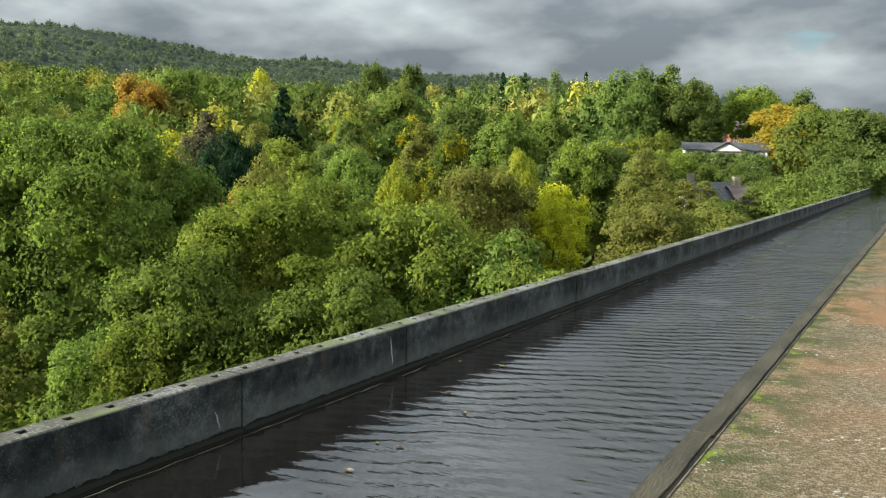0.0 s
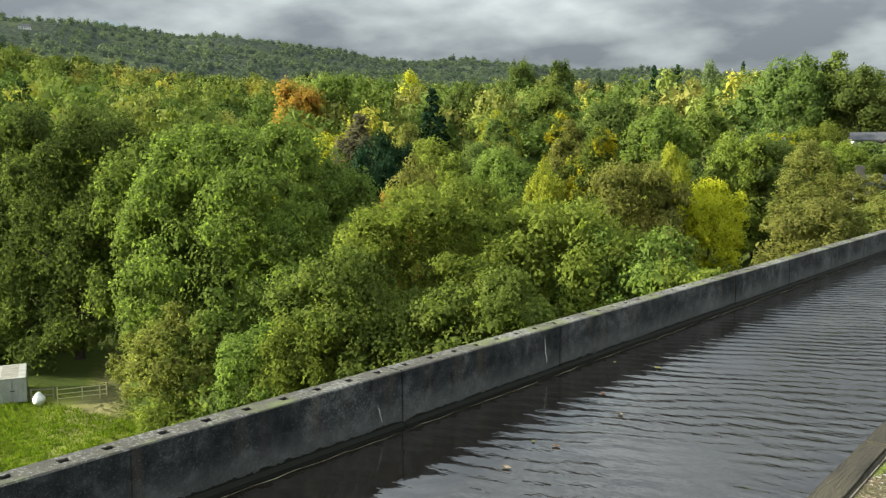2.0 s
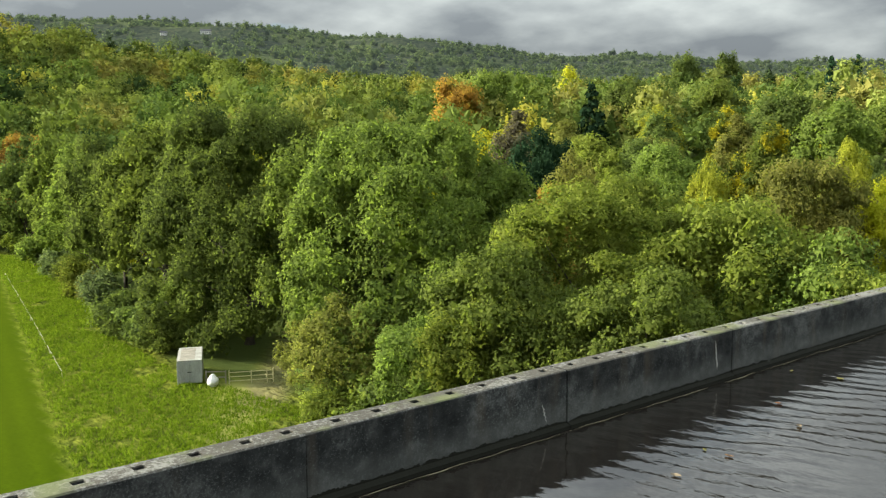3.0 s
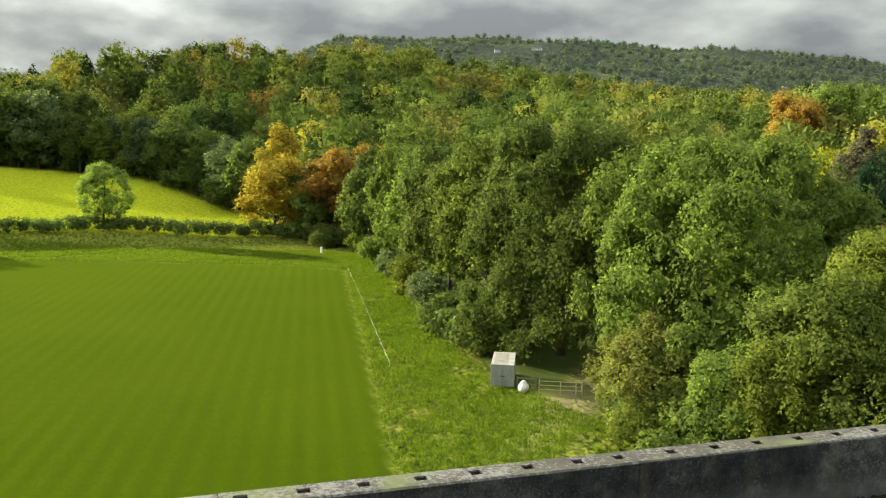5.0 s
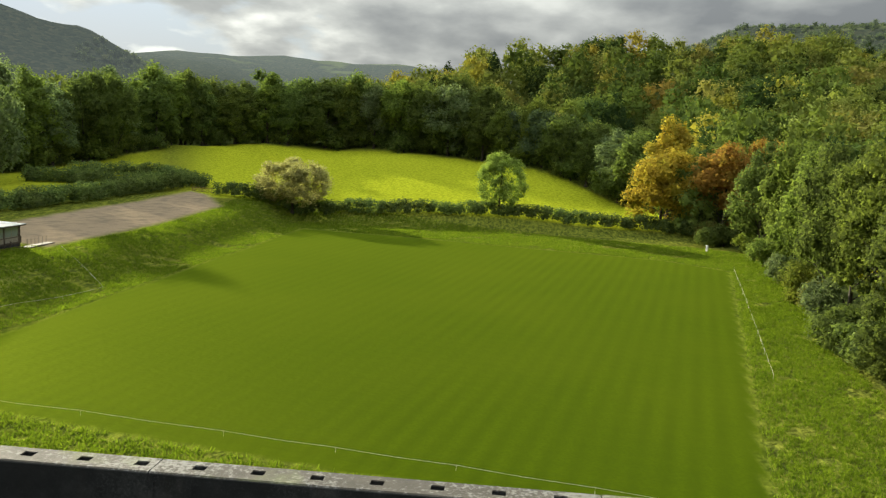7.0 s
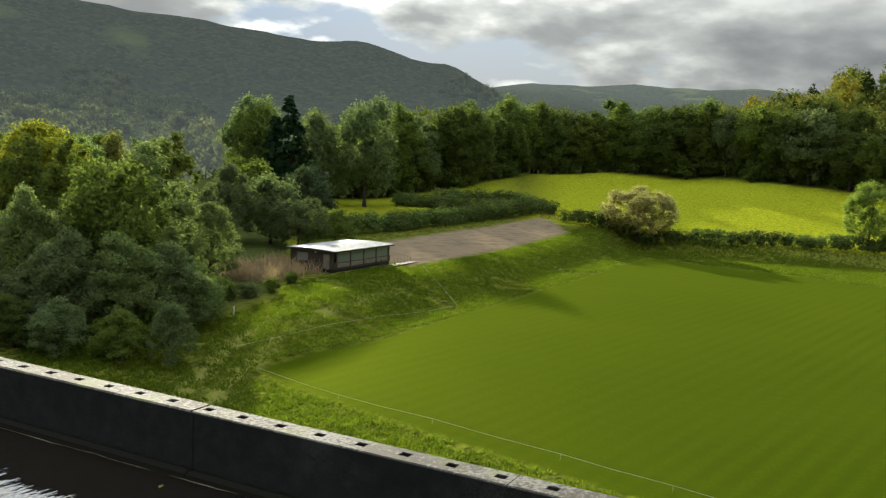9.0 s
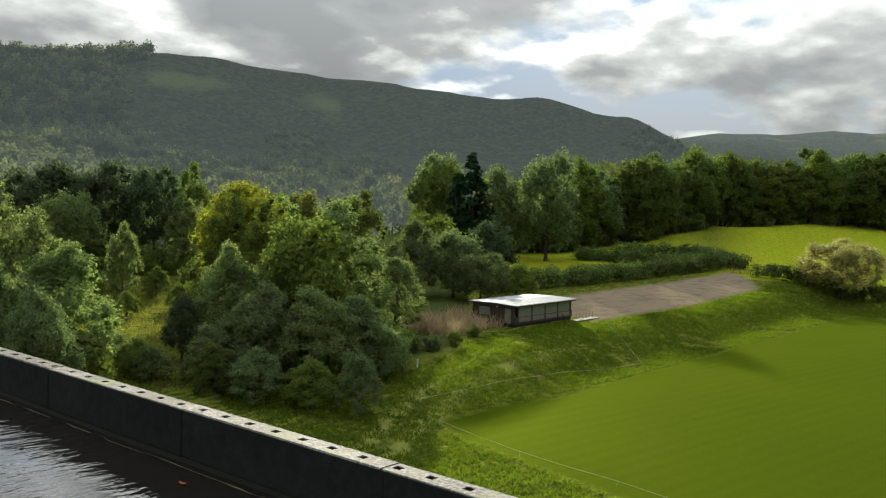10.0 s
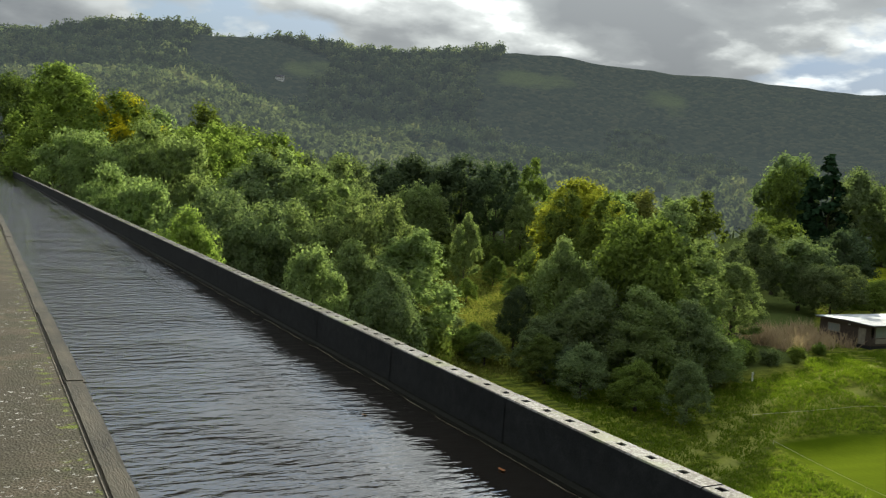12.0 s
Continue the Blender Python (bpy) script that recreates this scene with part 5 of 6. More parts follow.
FAR_HEDGE = [at(a, r) for a, r in ((78.6, 205), (82, 209), (88, 210), (93, 209), (99, 207), (104, 206), (109.6, 213))]
hedge("hedge", FAR_HEDGE, 3.0, 2.6, "hedge", "dark clipped hedge along the far side of the field")
hedge("hedge", [(-206, -82), (-190, -88), (-165, -90), (-140, -91), (-122, -92)], 3.2, 3.0, "hedge", "thick green hedge behind the gravel yard")
hedge("hedge", [at(112.3, 226), at(115, 222), at(118, 228), at(121, 234)], 2.6, 3.4, "hedge", "overgrown hedge beside the pasture")
hedge("hedge", [at(110.5, 222), at(113, 238), at(118, 246)], 2.6, 3.2, "hedge", "overgrown hedge running up to the wood")


hedge("hedge", [at(8.6, 126), at(11.5, 127), at(15.2, 128)], 3.7, 3.0, "hedge", "tall garden hedge in front of the bungalow")


def more_shrubs():
    rng = np.random.default_rng(8)
    rows = [(66.5, 92, 3.8, "green"), (68.0, 96, 3.5, "grey"), (69.5, 104, 4.2, "green"), (71.0, 118, 4.5, "grey"), (72.2, 132, 4.5, "lime"), (73.5, 150, 4.6, "grey"),
            (74.6, 168, 5.0, "green"), (57.0, 63, 3.2, "lime"), (55.0, 58, 3.2, "green"), (50.5, 52, 3.0, "lime"), (46.0, 47, 3.2, "green"),
            (41.0, 46, 3.2, "lime"), (36.0, 46, 3.2, "green"), (30.0, 47, 3.4, "lime"), (26.0, 48, 3.4, "olive"),             (128.6, 103, 1.7, "green"), (130.2, 100, 1.9, "grey"), (131.6, 99, 2.2, "deep"), (132.6, 92, 2.4, "green"), (127.4, 110, 1.3, "green"), (134.8, 76, 2.6, "grey"), (138.0, 76, 3.0, "green"), (141.6, 77, 3.0, "grey"), (144.0, 80, 2.8, "deep"), (148.0, 84, 2.4, "grey"), (151.0, 88, 2.8, "grey"),
            (146.5, 125, 2.2, "deep"), (149.5, 118, 2.0, "green"), (147.8, 138, 2.6, "deep"), (151.0, 140, 3.0, "green"), (152.2, 76, 3.0, "green"), (156.5, 66, 3.0, "green"),
            (161.0, 56, 2.8, "lime"), (165.5, 54, 2.8, "green"), (170.0, 62, 2.6, "green"), (78.0, 196, 4.0, "deep"), (22.0, 64, 3.6, "olive"),
            (13.0, 70, 3.6, "olive"), (9.5, 72, 3.6, "green"), (5.0, 74, 3.8, "green"), (17.6, 64, 3.4, "green"), (2.8, 74, 3.8, "deep"), (172.0, 76, 3.4, "green"), (176.0, 84, 3.6, "green")]
    for i, (az, r, h, c) in enumerate(rows):
        x, y = at(az, r)
        if 133 < az < 153:
            tree("willow", i % 3, x, y, h * rng.uniform(1.4, 2.1), h * 0.85, c, "at the wood's edge")
        else:
            tree("shrub", i % 3, x, y, h * rng.uniform(0.9, 1.2), h * 0.66, c, "at the wood's edge")


more_shrubs()


def tufts(name, label, n, place, height, colour, seed, spread=0.22, blades=5, width=0.03):
    """Clumps of blades as one sheet of stuff."""
    rng = np.random.default_rng(seed)
    P = place(rng, n)
    n = len(P)
    P = np.repeat(P, blades, 0)
    m = len(P)
    base = np.c_[P + rng.normal(size=(m, 2)) * spread, np.zeros(m)]
    base[:, 2] = ground(base[:, 0], base[:, 1]) - 0.03
    a = rng.uniform(0, 2 * np.pi, m)
    side = np.c_[np.cos(a), np.sin(a), 0 * a]
    h = height * rng.uniform(0.5, 1.25, m)
    lean = np.c_[rng.normal(size=(m, 2)) * 0.45, np.ones(m)] * h[:, None]
    w = (width * rng.uniform(0.7, 1.5, m))[:, None]
    v = np.stack([base - side * w, base + side * w, base + lean * (1, 1, 0.95)], 1).reshape(-1, 3)
    tagged(new(name, mesh_from(name, v, np.arange(m * 3).reshape(-1, 3), LEAF[colour])), label, "grass", kind="stuff")


def rough_places(rng, n):
    """The unmown bank, verges and corners round the field."""
    x, y = rng.uniform(-212, -45, n * 6), rng.uniform(-66, 48, n * 6)
    f, g = inside(FIELD, x, y), inside(YARD, x, y)
    r, az = np.hypot(x, y), np.degrees(np.arctan2(-x, y)) % 360
    patch = rolling(x, y, 6.5, 2.0) + rolling(x, y, 23, 4.0)
    ok = (f < -0.3) & (g < -1) & (r < wood_edge(az)) & (f > -26) & (patch > -0.75) & (rng.random(n * 6) < np.clip(150 / r, 0, 1) ** 1.5)
    return np.c_[x, y][ok][:n]


tufts("rough_grass", "tussocky unmown grass on the bank and verges", 60000, rough_places, 0.34, "grass", 3, 0.18, 4, 0.055)


def marsh_places(rng, n):
    az, r = rng.uniform(144, 153, n), rng.uniform(80, 165, n)
    return np.stack([-r * np.sin(np.radians(az)), r * np.cos(np.radians(az))], 1)


tufts("marsh_grass", "long pale grass in the marshy clearing", 3500, marsh_places, 0.55, "olive", 4, 0.35, 5, 0.05)


def reed_places(rng, n):
    x, y = rng.uniform(-99, -84, n * 3), rng.uniform(-79, -68.5, n * 3)
    ok = rolling(x, y, 3.6, 1.0) + rolling(x, y, 8.0, 3.0) > -0.1
    return np.c_[x, y][ok][:n]


tufts("dry_weeds", "tall dry brown weeds beside the pavilion", 430, reed_places, 1.9, "reed", 6, 0.32, 6, 0.05)

# ---- the field's things ----


def make_container():
    x, y = -71.2, 32.0
    e = thing("container", pose(x, y, float(ground(x, y)), 0, 0, 64), "grey steel storage container with double doors and pale roof", "container")
    w, d, h = 2.05, 5.4, 2.05
    bm = box(-w / 2, w / 2, 0, d, 0.08, h)
    part("body", bm, GALV, e)
    for i in range(18):
        yy = 0.20 + i * (d - 0.40) / 17
        for sx in (-1, 1):
            x0, x1 = sorted((sx * w / 2, sx * (w / 2 + 0.03)))
            part("rib", box(x0, x1, yy - 0.07, yy + 0.07, 0.16, h - 0.08, 0.008), GALV, e)
    part("roof", box(-w / 2 - 0.03, w / 2 + 0.03, -0.05, d + 0.03, h + 0.003, h + 0.09, 0.03), GALV_TOP, e, "pale weathered roof sheet")
    part("patch", box(-w / 2 + 0.2, w / 2 - 0.55, 0.3, d - 0.3, h + 0.093, h + 0.098), plain("roof_stain", (0.36, 0.33, 0.28), None, 2.0), e, "brown stained patch on the roof")
    for s in (-1, 1):
        a, b = sorted((0.015 * s, (w / 2 - 0.06) * s))
        door = part("door", box(a, b, -0.05, -0.003, 0.16, h - 0.1, 0.012), GALV, e)
        for j in range(4):
            xx = s * (0.16 + 0.27 * j)
            part("rib", box(xx - 0.05, xx + 0.05, -0.075, -0.052, 0.22, h - 0.16, 0.01), GALV, door)
        part("lock_bar", rod((s * 0.09, -0.10, 0.2), (s * 0.09, -0.10, h - 0.15), 0.02), GALV_TOP, door)
        part("handle", box(s * 0.09 - 0.1, s * 0.09 + 0.1, -0.125, -0.095, 1.05, 1.12, 0.008), DARK, door)
    for sx in (-1, 1):
        for yy in (0.02, d - 0.1):
            part("post", box(sx * w / 2 - 0.05, sx * w / 2 + 0.05, yy - 0.03, yy + 0.07, 0, h - 0.004, 0.01), GALV, e)


def make_sack():
    x, y = -69.4, 33.3
    e = thing("bulk_bag", pose(x, y, float(ground(x, y)), 0, 0, 50), "bulging white woven bulk bag tied at the top", "bag")
    bm = bmesh.new()
    bmesh.ops.create_icosphere(bm, subdivisions=3, radius=0.50)
    for v in bm.verts:
        v.co.z = v.co.z * 0.95 + 0.45
        k = 1.0 + 0.12 * noise.noise(v.co * 3.1)
        v.co.x, v.co.y = v.co.x * k, v.co.y * k
        if v.co.z < 0.05:
            v.co.z = 0.0
        if v.co.z > 0.85:
            v.co.x *= 0.6
            v.co.y *= 0.6
    part("body", bm, SACK, e)
    part("neck", rod((0, 0, 0.86), (0.04, 0.02, 1.12), 0.34, 0.08), SACK, e)
    f = thing("pen", pose(x - 0.1, y + 0.2, float(ground(x, y)), 0, 0, 53), "pale weathered timber frame standing behind the bulk bag", "frame")
    for sx in (-0.85, 0.85):
        part("post", box(sx - 0.05, sx + 0.05, 0.6, 0.70, 0, 1.2, 0.01), PALE_WOOD, f)
    for z in (0.55, 1.05):
        part("rail", box(-0.79, 0.79, 0.63, 0.69, z, z + 0.09, 0.01), PALE_WOOD, f)


def make_gate(x0, y0, x1, y1, mat, label, rails=(0.28, 0.66, 1.04)):
    z = float(ground(x0, y0))
    L = math.hypot(x1 - x0, y1 - y0)
    e = thing("gate", pose(x0, y0, z, 0, 0, math.degrees(math.atan2(y1 - y0, x1 - x0))), label, "gate")
    for p in (0.0, L * 0.5, L * 0.86, L):
        part("post", rod((p, 0, -0.3), (p, 0, 1.25 if p in (0.0, L) else 1.1), 0.05), mat, e)
    for h in rails:
        part("rail", rod((0.04, 0.0, h), (L - 0.04, 0, h), 0.036), mat, e)


def make_rope(name, pts, label, gap=9.0, high=0.66):
    """A low rope on thin stakes."""
    e = thing(name, pose(pts[0][0], pts[0][1], float(ground(*pts[0]))), label, "rope fence")
    o = e.matrix_world.translation.copy()
    line = []
    for (ax, ay), (bx, by) in zip(pts, pts[1:]):
        n = max(1, round(math.hypot(bx - ax, by - ay) / gap))
        line += [(ax + (bx - ax) * i / n, ay + (by - ay) * i / n) for i in range(n)]
    line.append(pts[-1])
    place = [Vector((x, y, float(ground(x, y)))) - o for x, y in line]
    for p in place:
        part("stake", rod(p + Vector((0, 0, -0.2)), p + Vector((0, 0, high + 0.06)), 0.012, sides=6), ROPE, e)
    up = Vector((0, 0, high))
    for a, b in zip(place, place[1:]):
        mid_ = (a + b) / 2 + Vector((0, 0, -0.06))
        bm = rod(a + up, mid_ + up, 0.013, sides=5)
        part("rope", rod(mid_ + up, b + up, 0.013, sides=5, bm=bm), ROPE, e)


make_container()
make_sack()
make_gate(-68.9, 34.6, -67.2, 38.0, YELLOW, "faded yellow metal field gate, closed across the track")
make_gate(*at(110.0, 215), *at(111.2, 218), RUST, "rusty brown field gate between the hedges", (0.2, 0.45, 0.7, 0.95, 1.15))
make_rope("rope_fence", [(-81, 24.2), (-120, 31.4), (-153, 37.4)], "pale rope on low stakes along the field's edge")
make_rope("rope_fence", [(-59.4, -48.9), (-57.2, -30), (-55.4, -19), (-52.6, -3), (-49, 14)], "thin pale rope along the field's near edge", 10, 0.4)
make_rope("rope_fence", [(-61, -52.6), (-75, -52.2), (-86, -52.4), (-102, -50.6)], "pale rope on low stakes at the foot of the bank", 10, 0.4)
make_rope("rope_fence", [(-102, -50.6), (-112, -61.5)], "pale rope running up the grass bank", 8, 0.4)


def stake_post(x, y, h, w, mat, label):
    e = thing("marker_post", pose(x, y, float(ground(x, y))), label, "post")
    part("post", box(-w / 2, w / 2, -w / 2, w / 2, -0.2, h, w * 0.15), mat, e)
    part("cap", box(-w * 0.6, w * 0.6, -w * 0.6, w * 0.6, h + 0.002, h + 0.08, 0.01), WHITE, e)


stake_post(-69.4, -60.4, 0.8, 0.13, WHITE, "small white marker post in the rough grass")
x_, y_ = at(78.0, 186)
stake_post(x_, y_, 1.2, 0.4, WHITE, "small white notice post by the hedge")


def make_pavilion():
    """A single-storey brown timber clubhouse on a raised base, with a pale sheet roof."""
    x, y = -97.0, -67.0
    z = float(ground(x, y)) + 0.0
    e = thing("pavilion", pose(x, y, z, 0, 0, 180), "brown timber pavilion with a low pale metal roof and wide windows", "building")
    # local: x runs along the front away from the viewer, y runs back from the front
    L, D, b, h = 14.6, 7.4, 0.45, 3.05
    # near-black block stands in for the shaded gap under the raised floor
    part("base", box(0.1, L - 0.1, 0.1, D - 0.1, -1.6, b - 0.003), DARK, e)
    part("skirt", box(-0.05, L + 0.05, -0.30, -0.20, -1.5, -0.12), PALE_WOOD, e, "pale timber skirt board")
    bays, ww = 4, 3.2
    frontal = part("wall", box(0, L, 0.0, 0.14, b, b + 0.95), BROWN, e)
    part("wall", box(0, L, 0.0, 0.14, h - 0.25, h), BROWN, e)
    for i in range(bays + 1):
        xx = 0.6 + i * (L - 1.2) / bays
        part("post", box(xx - 0.15, xx + 0.15, -0.012, 0.13, b + 0.953, h - 0.253, 0.01), BROWN, e)
    for i in range(bays):
        xa = 0.6 + i * (L - 1.2) / bays + 0.16
        xb = 0.6 + (i + 1) * (L - 1.2) / bays - 0.16
        win = part("window", box(xa, xb, 0.02, 0.08, b + 0.955, b + 1.03), PALE_WOOD, e)
        part("head", box(xa, xb, 0.02, 0.08, h - 0.33, h - 0.255), PALE_WOOD, win)
        n = 2
        for j in range(n + 1):
            q = xa + (xb - xa) * j / n
            part("mullion", box(max(q - 0.04, xa), min(q + 0.04, xb), 0.015, 0.075, b + 1.033, h - 0.333), PALE_WOOD, win)
        for j in range(n):
            qa, qb = xa + (xb - xa) * j / n + 0.042, xa + (xb - xa) * (j + 1) / n - 0.042
            part("pane", box(qa, qb, 0.04, 0.05, b + 1.033, h - 0.333), GLASS, win)
        part("panel", box(xa + 0.05, xb - 0.05, -0.03, -0.003, b + 0.25, b + 0.85, 0.01), PALE_WOOD, e, "paler weathered board panel below the window")
    part("wall", box(0, 0.14, 0.143, D, b, h), BROWN, e)
    part("wall", box(L - 0.14, L, 0.143, D, b, h), BROWN, e)
    part("wall", box(0.143, L - 0.143, D - 0.14, D, b, h), BROWN, e)
    door = part("door", box(-0.05, -0.003, 0.8, 1.8, b + 0.02, b + 2.05, 0.01), PALE_WOOD, e, "pale timber door in the end wall")
    part("handle", box(-0.1, -0.052, 1.62, 1.72, b + 1.0, b + 1.05), DARK, door)
    win = part("window", box(-0.045, -0.003, 4.4, 6.2, b + 0.9, b + 2.0, 0.01), PALE_WOOD, e)
    part("pane", box(-0.055, -0.047, 4.5, 6.1, b + 1.0, b + 1.9), GLASS, win)
    lamp = part("lamp", box(-0.14, -0.003, 3.0, 3.2, h - 0.5, h - 0.35, 0.02), WHITE, e, "small white wall lamp")
    # low double-pitch sheet roof with eaves
    bm = bmesh.new()
    o = 0.45
    pts = [(-o, -o, h + 0.02), (L + o, -o, h + 0.02), (L + o, D / 2, h + 0.16), (-o, D / 2, h + 0.16), (L + o, D + o, h + 0.02), (-o, D + o, h + 0.02)]
    vs = [bm.verts.new(p) for p in pts] + [bm.verts.new((p[0], p[1], p[2] - 0.10)) for p in pts]
    for f in ((0, 1, 2, 3), (3, 2, 4, 5), (9, 8, 7, 6), (11, 10, 8, 9), (0, 6, 7, 1), (5, 4, 10, 11), (0, 3, 9, 6), (3, 5, 11, 9), (1, 7, 8, 2), (2, 8, 10, 4)):
        bm.faces.new([vs[i] for i in f])
    roof = part("roof", bm, TIN, e, "pale grey metal sheet roof")
    for i in range(22):
        q = -o + 0.4 + i * (L + 2 * o - 0.8) / 21
        r = bmesh.new()
        a = [r.verts.new(p) for p in ((q - 0.03, -o, h + 0.03), (q + 0.03, -o, h + 0.03), (q + 0.03, D / 2, h + 0.17), (q - 0.03, D / 2, h + 0.17),
                                      (q - 0.015, -o, h + 0.05), (q + 0.015, -o, h + 0.05), (q + 0.015, D / 2, h + 0.19), (q - 0.015, D / 2, h + 0.19))]
        for f in ((0, 1, 5, 4), (1, 2, 6, 5), (2, 3, 7, 6), (3, 0, 4, 7), (4, 5, 6, 7)):
            r.faces.new([a[i_] for i_ in f])
        part("seam", r, TIN, roof)
    part("fascia", box(-o + 0.02, L + o - 0.02, -o + 0.02, -o + 0.06, h - 0.22, h - 0.09), BROWN, e)
    part("fascia", box(-o + 0.02, -o + 0.06, -o + 0.063, D + o - 0.06, h - 0.22, h - 0.09), BROWN, e)
    # steps and terrace beyond the far end
    deck = thing("terrace", pose(x, y, z, 0, 0, 180), "low timber terrace with thin rail posts beside the pavilion", "terrace")
    part("deck", box(L - 1.5, L + 5.2, -1.9, -0.5, -1.2, 0.05, 0.02), BROWN, deck)
    part("decking", box(L - 1.4, L + 5.1, -1.8, -0.6, 0.053, 0.09), PALE_WOOD, deck)
    for i in range(6):
        q = L + 0.2 + i * 0.95
        part("rail_post", rod((q, -0.7, 0.09), (q, -0.7, 1.0), 0.035), PALE_WOOD, deck)
    st = thing("steps", pose(x, y, z, 0, 0, 180), "dark timber steps with a handrail up to the pavilion", "steps")
    for i in range(4):
        part("tread", box(L - 4.6, L - 3.3, -0.5 - 0.3 * (i + 1), -0.5 - 0.3 * i - 0.01, -0.55 * 0 - 0.2 * i - 0.1, -0.2 * i - 0.04), BROWN, st)
    for q in (L - 4.65, L - 3.25):
        part("handrail", rod((q, -0.4, 0.95), (q, -1.8, 0.05), 0.04), BROWN, st)
        part("newel", rod((q, -1.7, -1.2), (q, -1.7, 0.15), 0.05), BROWN, st)
        part("newel", rod((q, -0.45, -0.6), (q, -0.45, 1.0), 0.05), BROWN, st)


make_pavilion()

# ---- houses ----


def house(az, r, turn, w, d, h, pitch, wall_mat, roof_mat, label, windows=3, chimneys=1, storeys=1, porch=False, lift=0.0):
    x, y = at(az, r)
    e = thing("house", pose(x, y, float(ground(x, y)) + lift, 0, 0, turn), label, "house", "village houses")
    part("wall", box(-w / 2, w / 2, -d / 2, d / 2, -1.5 - lift, h), wall_mat, e)
    rise = d / 2 * math.tan(radians(pitch))
    o = 0.35

    def gable(x0, x1, y0, y1, z, rise_, along_x=True):
        bm = bmesh.new()
        if along_x:
            m_ = (y0 + y1) / 2
            pts = [(x0, y0, z), (x1, y0, z), (x1, m_, z + rise_), (x0, m_, z + rise_), (x1, y1, z), (x0, y1, z)]
        else:
            m_ = (x0 + x1) / 2
            pts = [(x0, y1, z), (x0, y0, z), (m_, y0, z + rise_), (m_, y1, z + rise_), (x1, y0, z), (x1, y1, z)]
        vs = [bm.verts.new(p) for p in pts] + [bm.verts.new((p[0], p[1], p[2] - 0.15)) for p in pts]
        for f in ((0, 1, 2, 3), (3, 2, 4, 5), (9, 8, 7, 6), (11, 10, 8, 9), (0, 6, 7, 1), (5, 4, 10, 11), (0, 3, 9, 6), (3, 5, 11, 9), (1, 7, 8, 2), (2, 8, 10, 4)):
            bm.faces.new([vs[i] for i in f])
        return bm

    roof = part("roof", gable(-w / 2 - o, w / 2 + o, -d / 2 - o, d / 2 + o, h + 0.16, rise), roof_mat, e)
    for sx in (-1, 1):
        bm = bmesh.new()
        vs = [bm.verts.new((sx * (w / 2 - 0.02), yy, zz)) for yy, zz in ((-d / 2, h), (d / 2, h), (0, h + rise))]
        bm.faces.new(vs)
        part("gable", bm, wall_mat, e)
    for c in range(chimneys):
        cx = (-w / 2 + 0.8) if c == 0 else w / 2 - 0.8
        ch = part("chimney", box(cx - 0.4, cx + 0.4, -0.35, 0.35, h + rise * 0.5, h + rise + 1.1, 0.03), BRICK if wall_mat is BRICK else STONE, roof)
    for s in range(storeys):
        z0 = 0.9 + s * 2.6
        for i in range(windows):
            q = -w / 2 + (i + 0.5) * w / windows
            win = part("window", box(q - 0.75, q + 0.75, -d / 2 - 0.06, -d / 2 - 0.003, z0, z0 + 1.25, 0.01), WHITE if wall_mat is not WHITE else BROWN, e)
            for sx in (-1, 1):
                a, b = sorted((q + sx * 0.04, q + sx * 0.67))
                part("pane", box(a, b, -d / 2 - 0.075, -d / 2 - 0.063, z0 + 0.08, z0 + 1.17), GLASS, win)
    if porch:
        part("porch_wall", box(-1.9, 1.9, -d / 2 - 1.6, -d / 2 - 0.004, -1.4, h - 0.1), BROWN, e)
        part("porch_roof", gable(-2.3, 2.3, -d / 2 - 1.9, 0.0, h + 0.05, 1.25, False), roof_mat, e)
        bm = bmesh.new()
        bm.faces.new([bm.verts.new(p) for p in ((-2.0, -d / 2 - 1.62, h - 0.08), (2.0, -d / 2 - 1.62, h - 0.08), (0, -d / 2 - 1.62, h + 1.02))])
        part("porch_gable", bm, WHITE, e)
        for i in range(4):
            q = -1.5 + i
            part("pane", box(q - 0.4, q + 0.4, -d / 2 - 1.66, -d / 2 - 1.603, 0.6, h - 0.4), GLASS, e)
    return e


house(11.6, 138, 11 + 8, 11.5, 6, 2.3, 20, WHITE, SLATE, "long white bungalow with slate roof and gabled porch", 5, 0, 1, True, 0.6)
house(12.3, 105, 30, 6.0, 5, 2.6, 38, WHITE, SLATE, "small pale cottage half hidden by trees", 2, 1, 1)
house(9.7, 106, 40, 6.0, 5, 2.3, 35, STONE, TILE, "stone cottage with a brown tiled roof", 2, 1, 1)
house(18.7, 178, 12, 9, 7, 3.4, 35, WHITE, SLATE, "white village house glimpsed behind trees", 3, 1, 2)
house(56.2, 165, 60, 9, 8, 5.0, 35, STONE, SLATE, "stone house with slate roof and two chimneys", 3, 2, 2, False, 3.0)
house(44.9, 118, 50, 7, 6, 4.6, 40, BRICK, SLATE, "red brick house with a tall chimney behind trees", 2, 1, 2)
house(64.3, 1330, 60, 15, 9, 6, 35, WHITE, SLATE, "large white farmhouse high on the far hillside", 5, 1, 2)
house(66.8, 1300, 70, 9, 7, 5.5, 35, WHITE, SLATE, "white cottage on the far hillside", 3, 1, 2)
house(162.5, 1320, 150, 12, 8, 5.5, 35, WHITE, SLATE, "white farmhouse standing on the hazy far hill", 4, 1, 2)
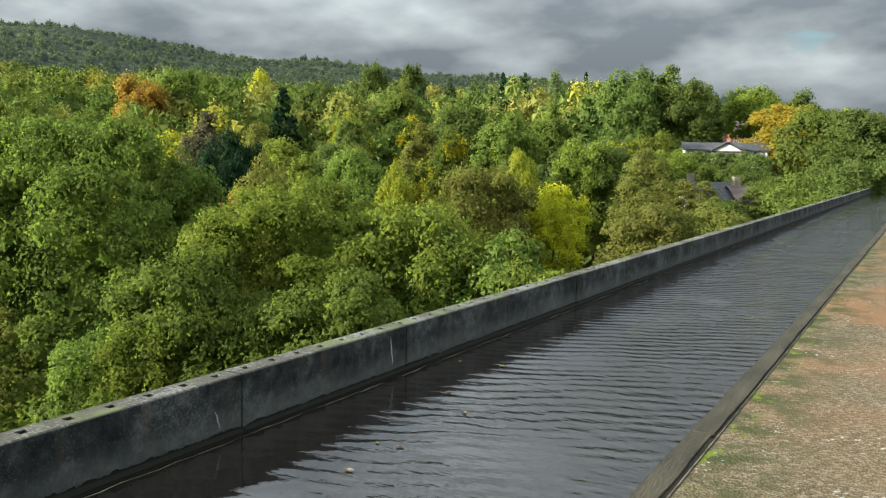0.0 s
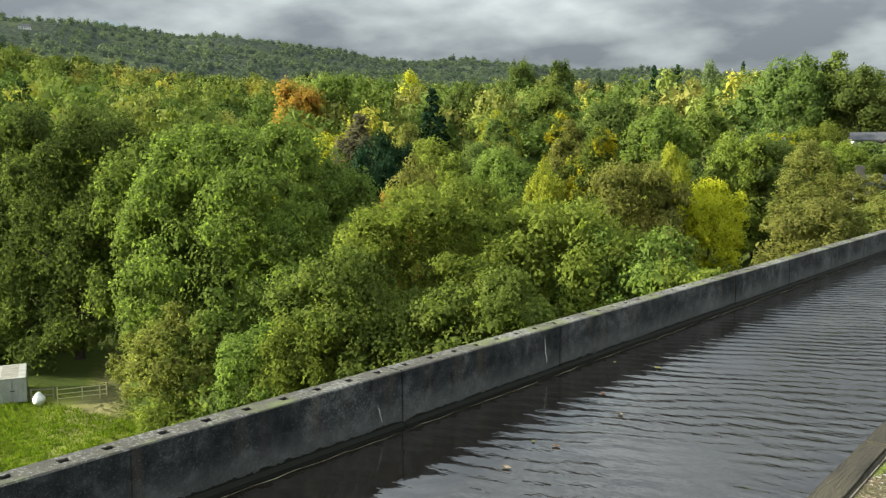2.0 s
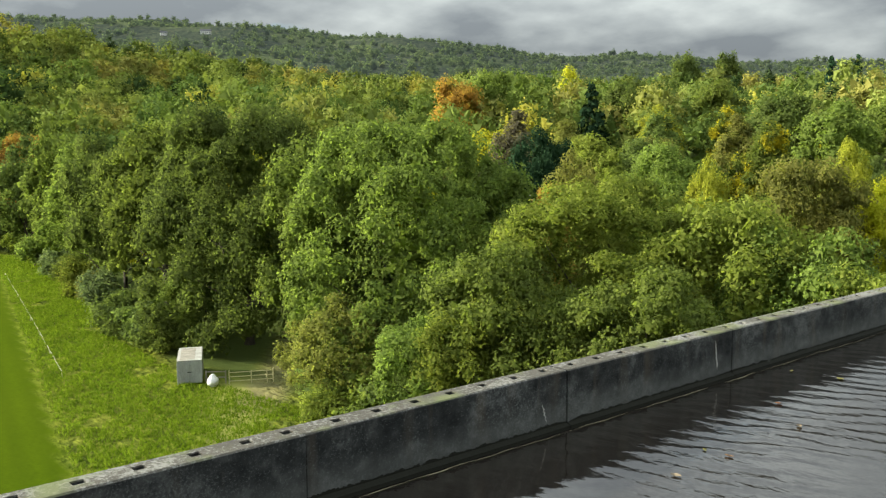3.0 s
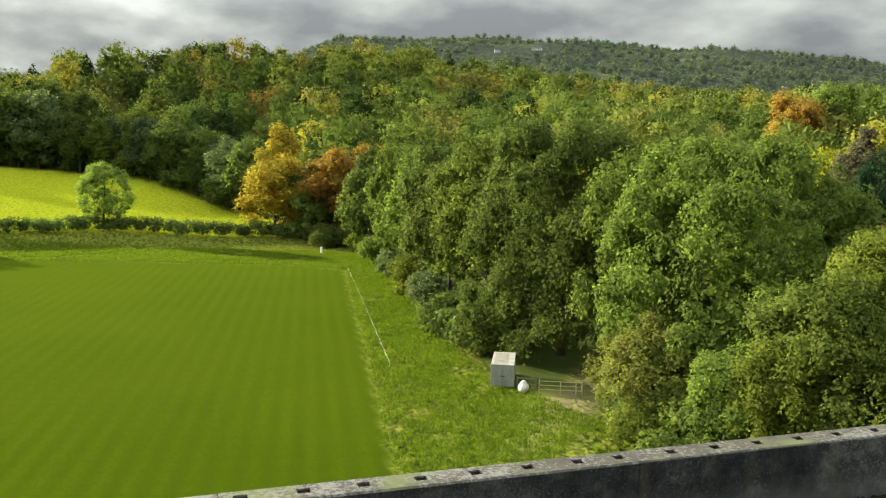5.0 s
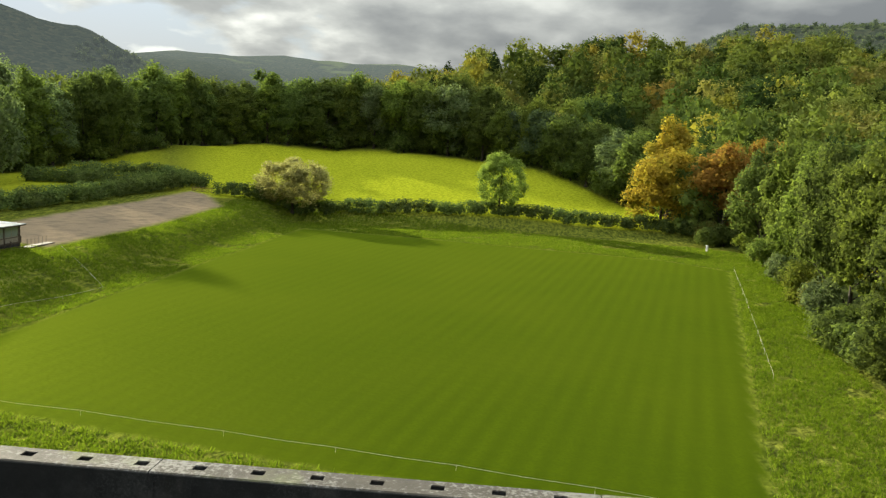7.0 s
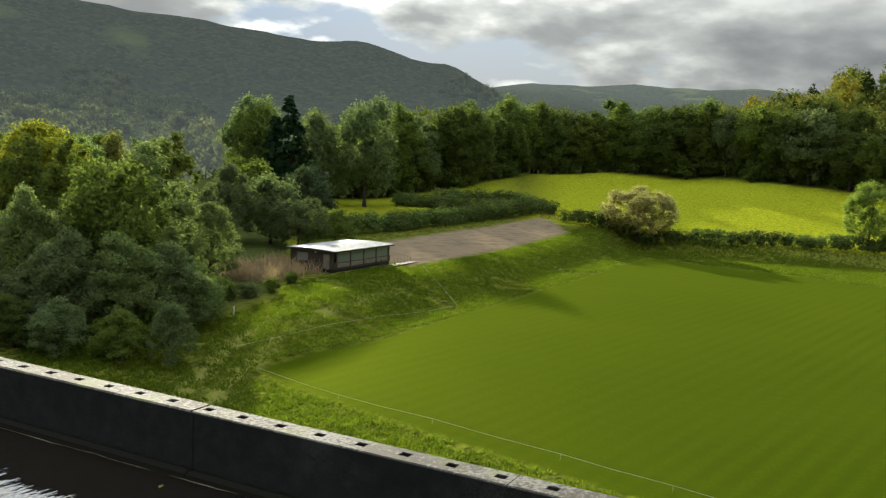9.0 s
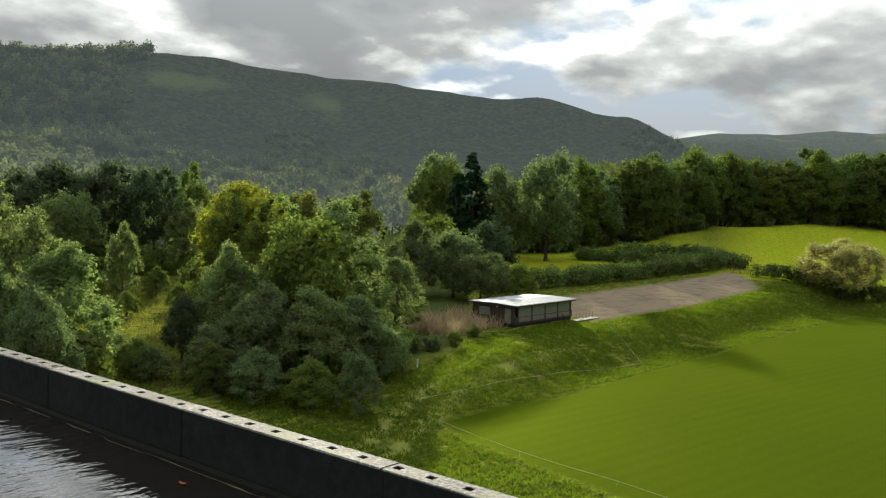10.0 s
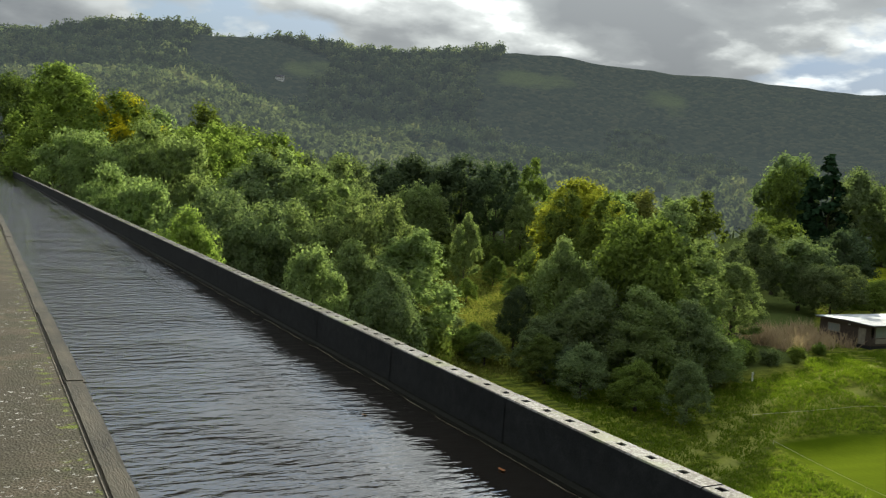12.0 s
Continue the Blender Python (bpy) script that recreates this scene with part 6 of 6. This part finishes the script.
for az, r in ((7.2, 330), (9.5, 350), (10.6, 300), (12.0, 340), (8.4, 300)):
    house(az, r, 20 + az, 10, 8, 5.0, 38, BRICK, TILE, "brick terrace house of the far village", 3, 1, 2, False, 2.0)


def utility_pole(az, r, h):
    x, y = at(az, r)
    e = thing("utility_pole", pose(x, y, float(ground(x, y))), "pale timber utility pole with a cross arm", "pole")
    part("pole", rod((0, 0, -0.3), (0, 0, h), 0.14, 0.10), PALE_WOOD, e)
    part("arm", box(-0.7, 0.7, -0.06, 0.06, h - 0.7, h - 0.55), BROWN, e)


utility_pole(43.5, 108, 12)

# ---- fallen leaves and chips ----


def litter(name, label, n, xr, yr, z, size, mats, seed, category):
    """Small curled leaves lying on the water."""
    rng = random.Random(seed)
    for i in range(n):
        bm = bmesh.new()
        s = size * rng.uniform(0.6, 1.4)
        ring = [(0.5, 0), (0.25, 0.22), (0, 0.3), (-0.3, 0.2), (-0.5, 0), (-0.3, -0.22), (0, -0.28), (0.25, -0.2)]
        c = bm.verts.new((0, 0, -0.004))
        vs = [bm.verts.new((a * s * rng.uniform(0.8, 1.15), b * s * rng.uniform(0.7, 1.2), 0.004 * rng.uniform(0, 2.5))) for a, b in ring]
        for j in range(8):
            bm.faces.new((c, vs[j], vs[(j + 1) % 8]))
        ob = part(name, bm, rng.choice(mats))
        ob.matrix_world = pose(rng.uniform(*xr), rng.uniform(*yr), z, 0, 0, rng.uniform(0, 360))
        tagged(ob, label, category, "floating leaves")


DEAD = [plain("leaf_orange", (0.34, 0.12, 0.03)), plain("leaf_tan", (0.20, 0.155, 0.10)), plain("leaf_yellow", (0.30, 0.26, 0.06)), plain("leaf_brown", (0.20, 0.11, 0.05))]
litter("leaf", "fallen autumn leaf floating on the canal", 16, (-4.35, -3.2), (0.5, 9.0), WATER_Z + 0.006, 0.085, DEAD, 2, "leaf")
litter("leaf", "fallen autumn leaf floating on the canal", 14, (-4.35, -3.4), (-9.0, 0.5), WATER_Z + 0.006, 0.085, DEAD, 7, "leaf")
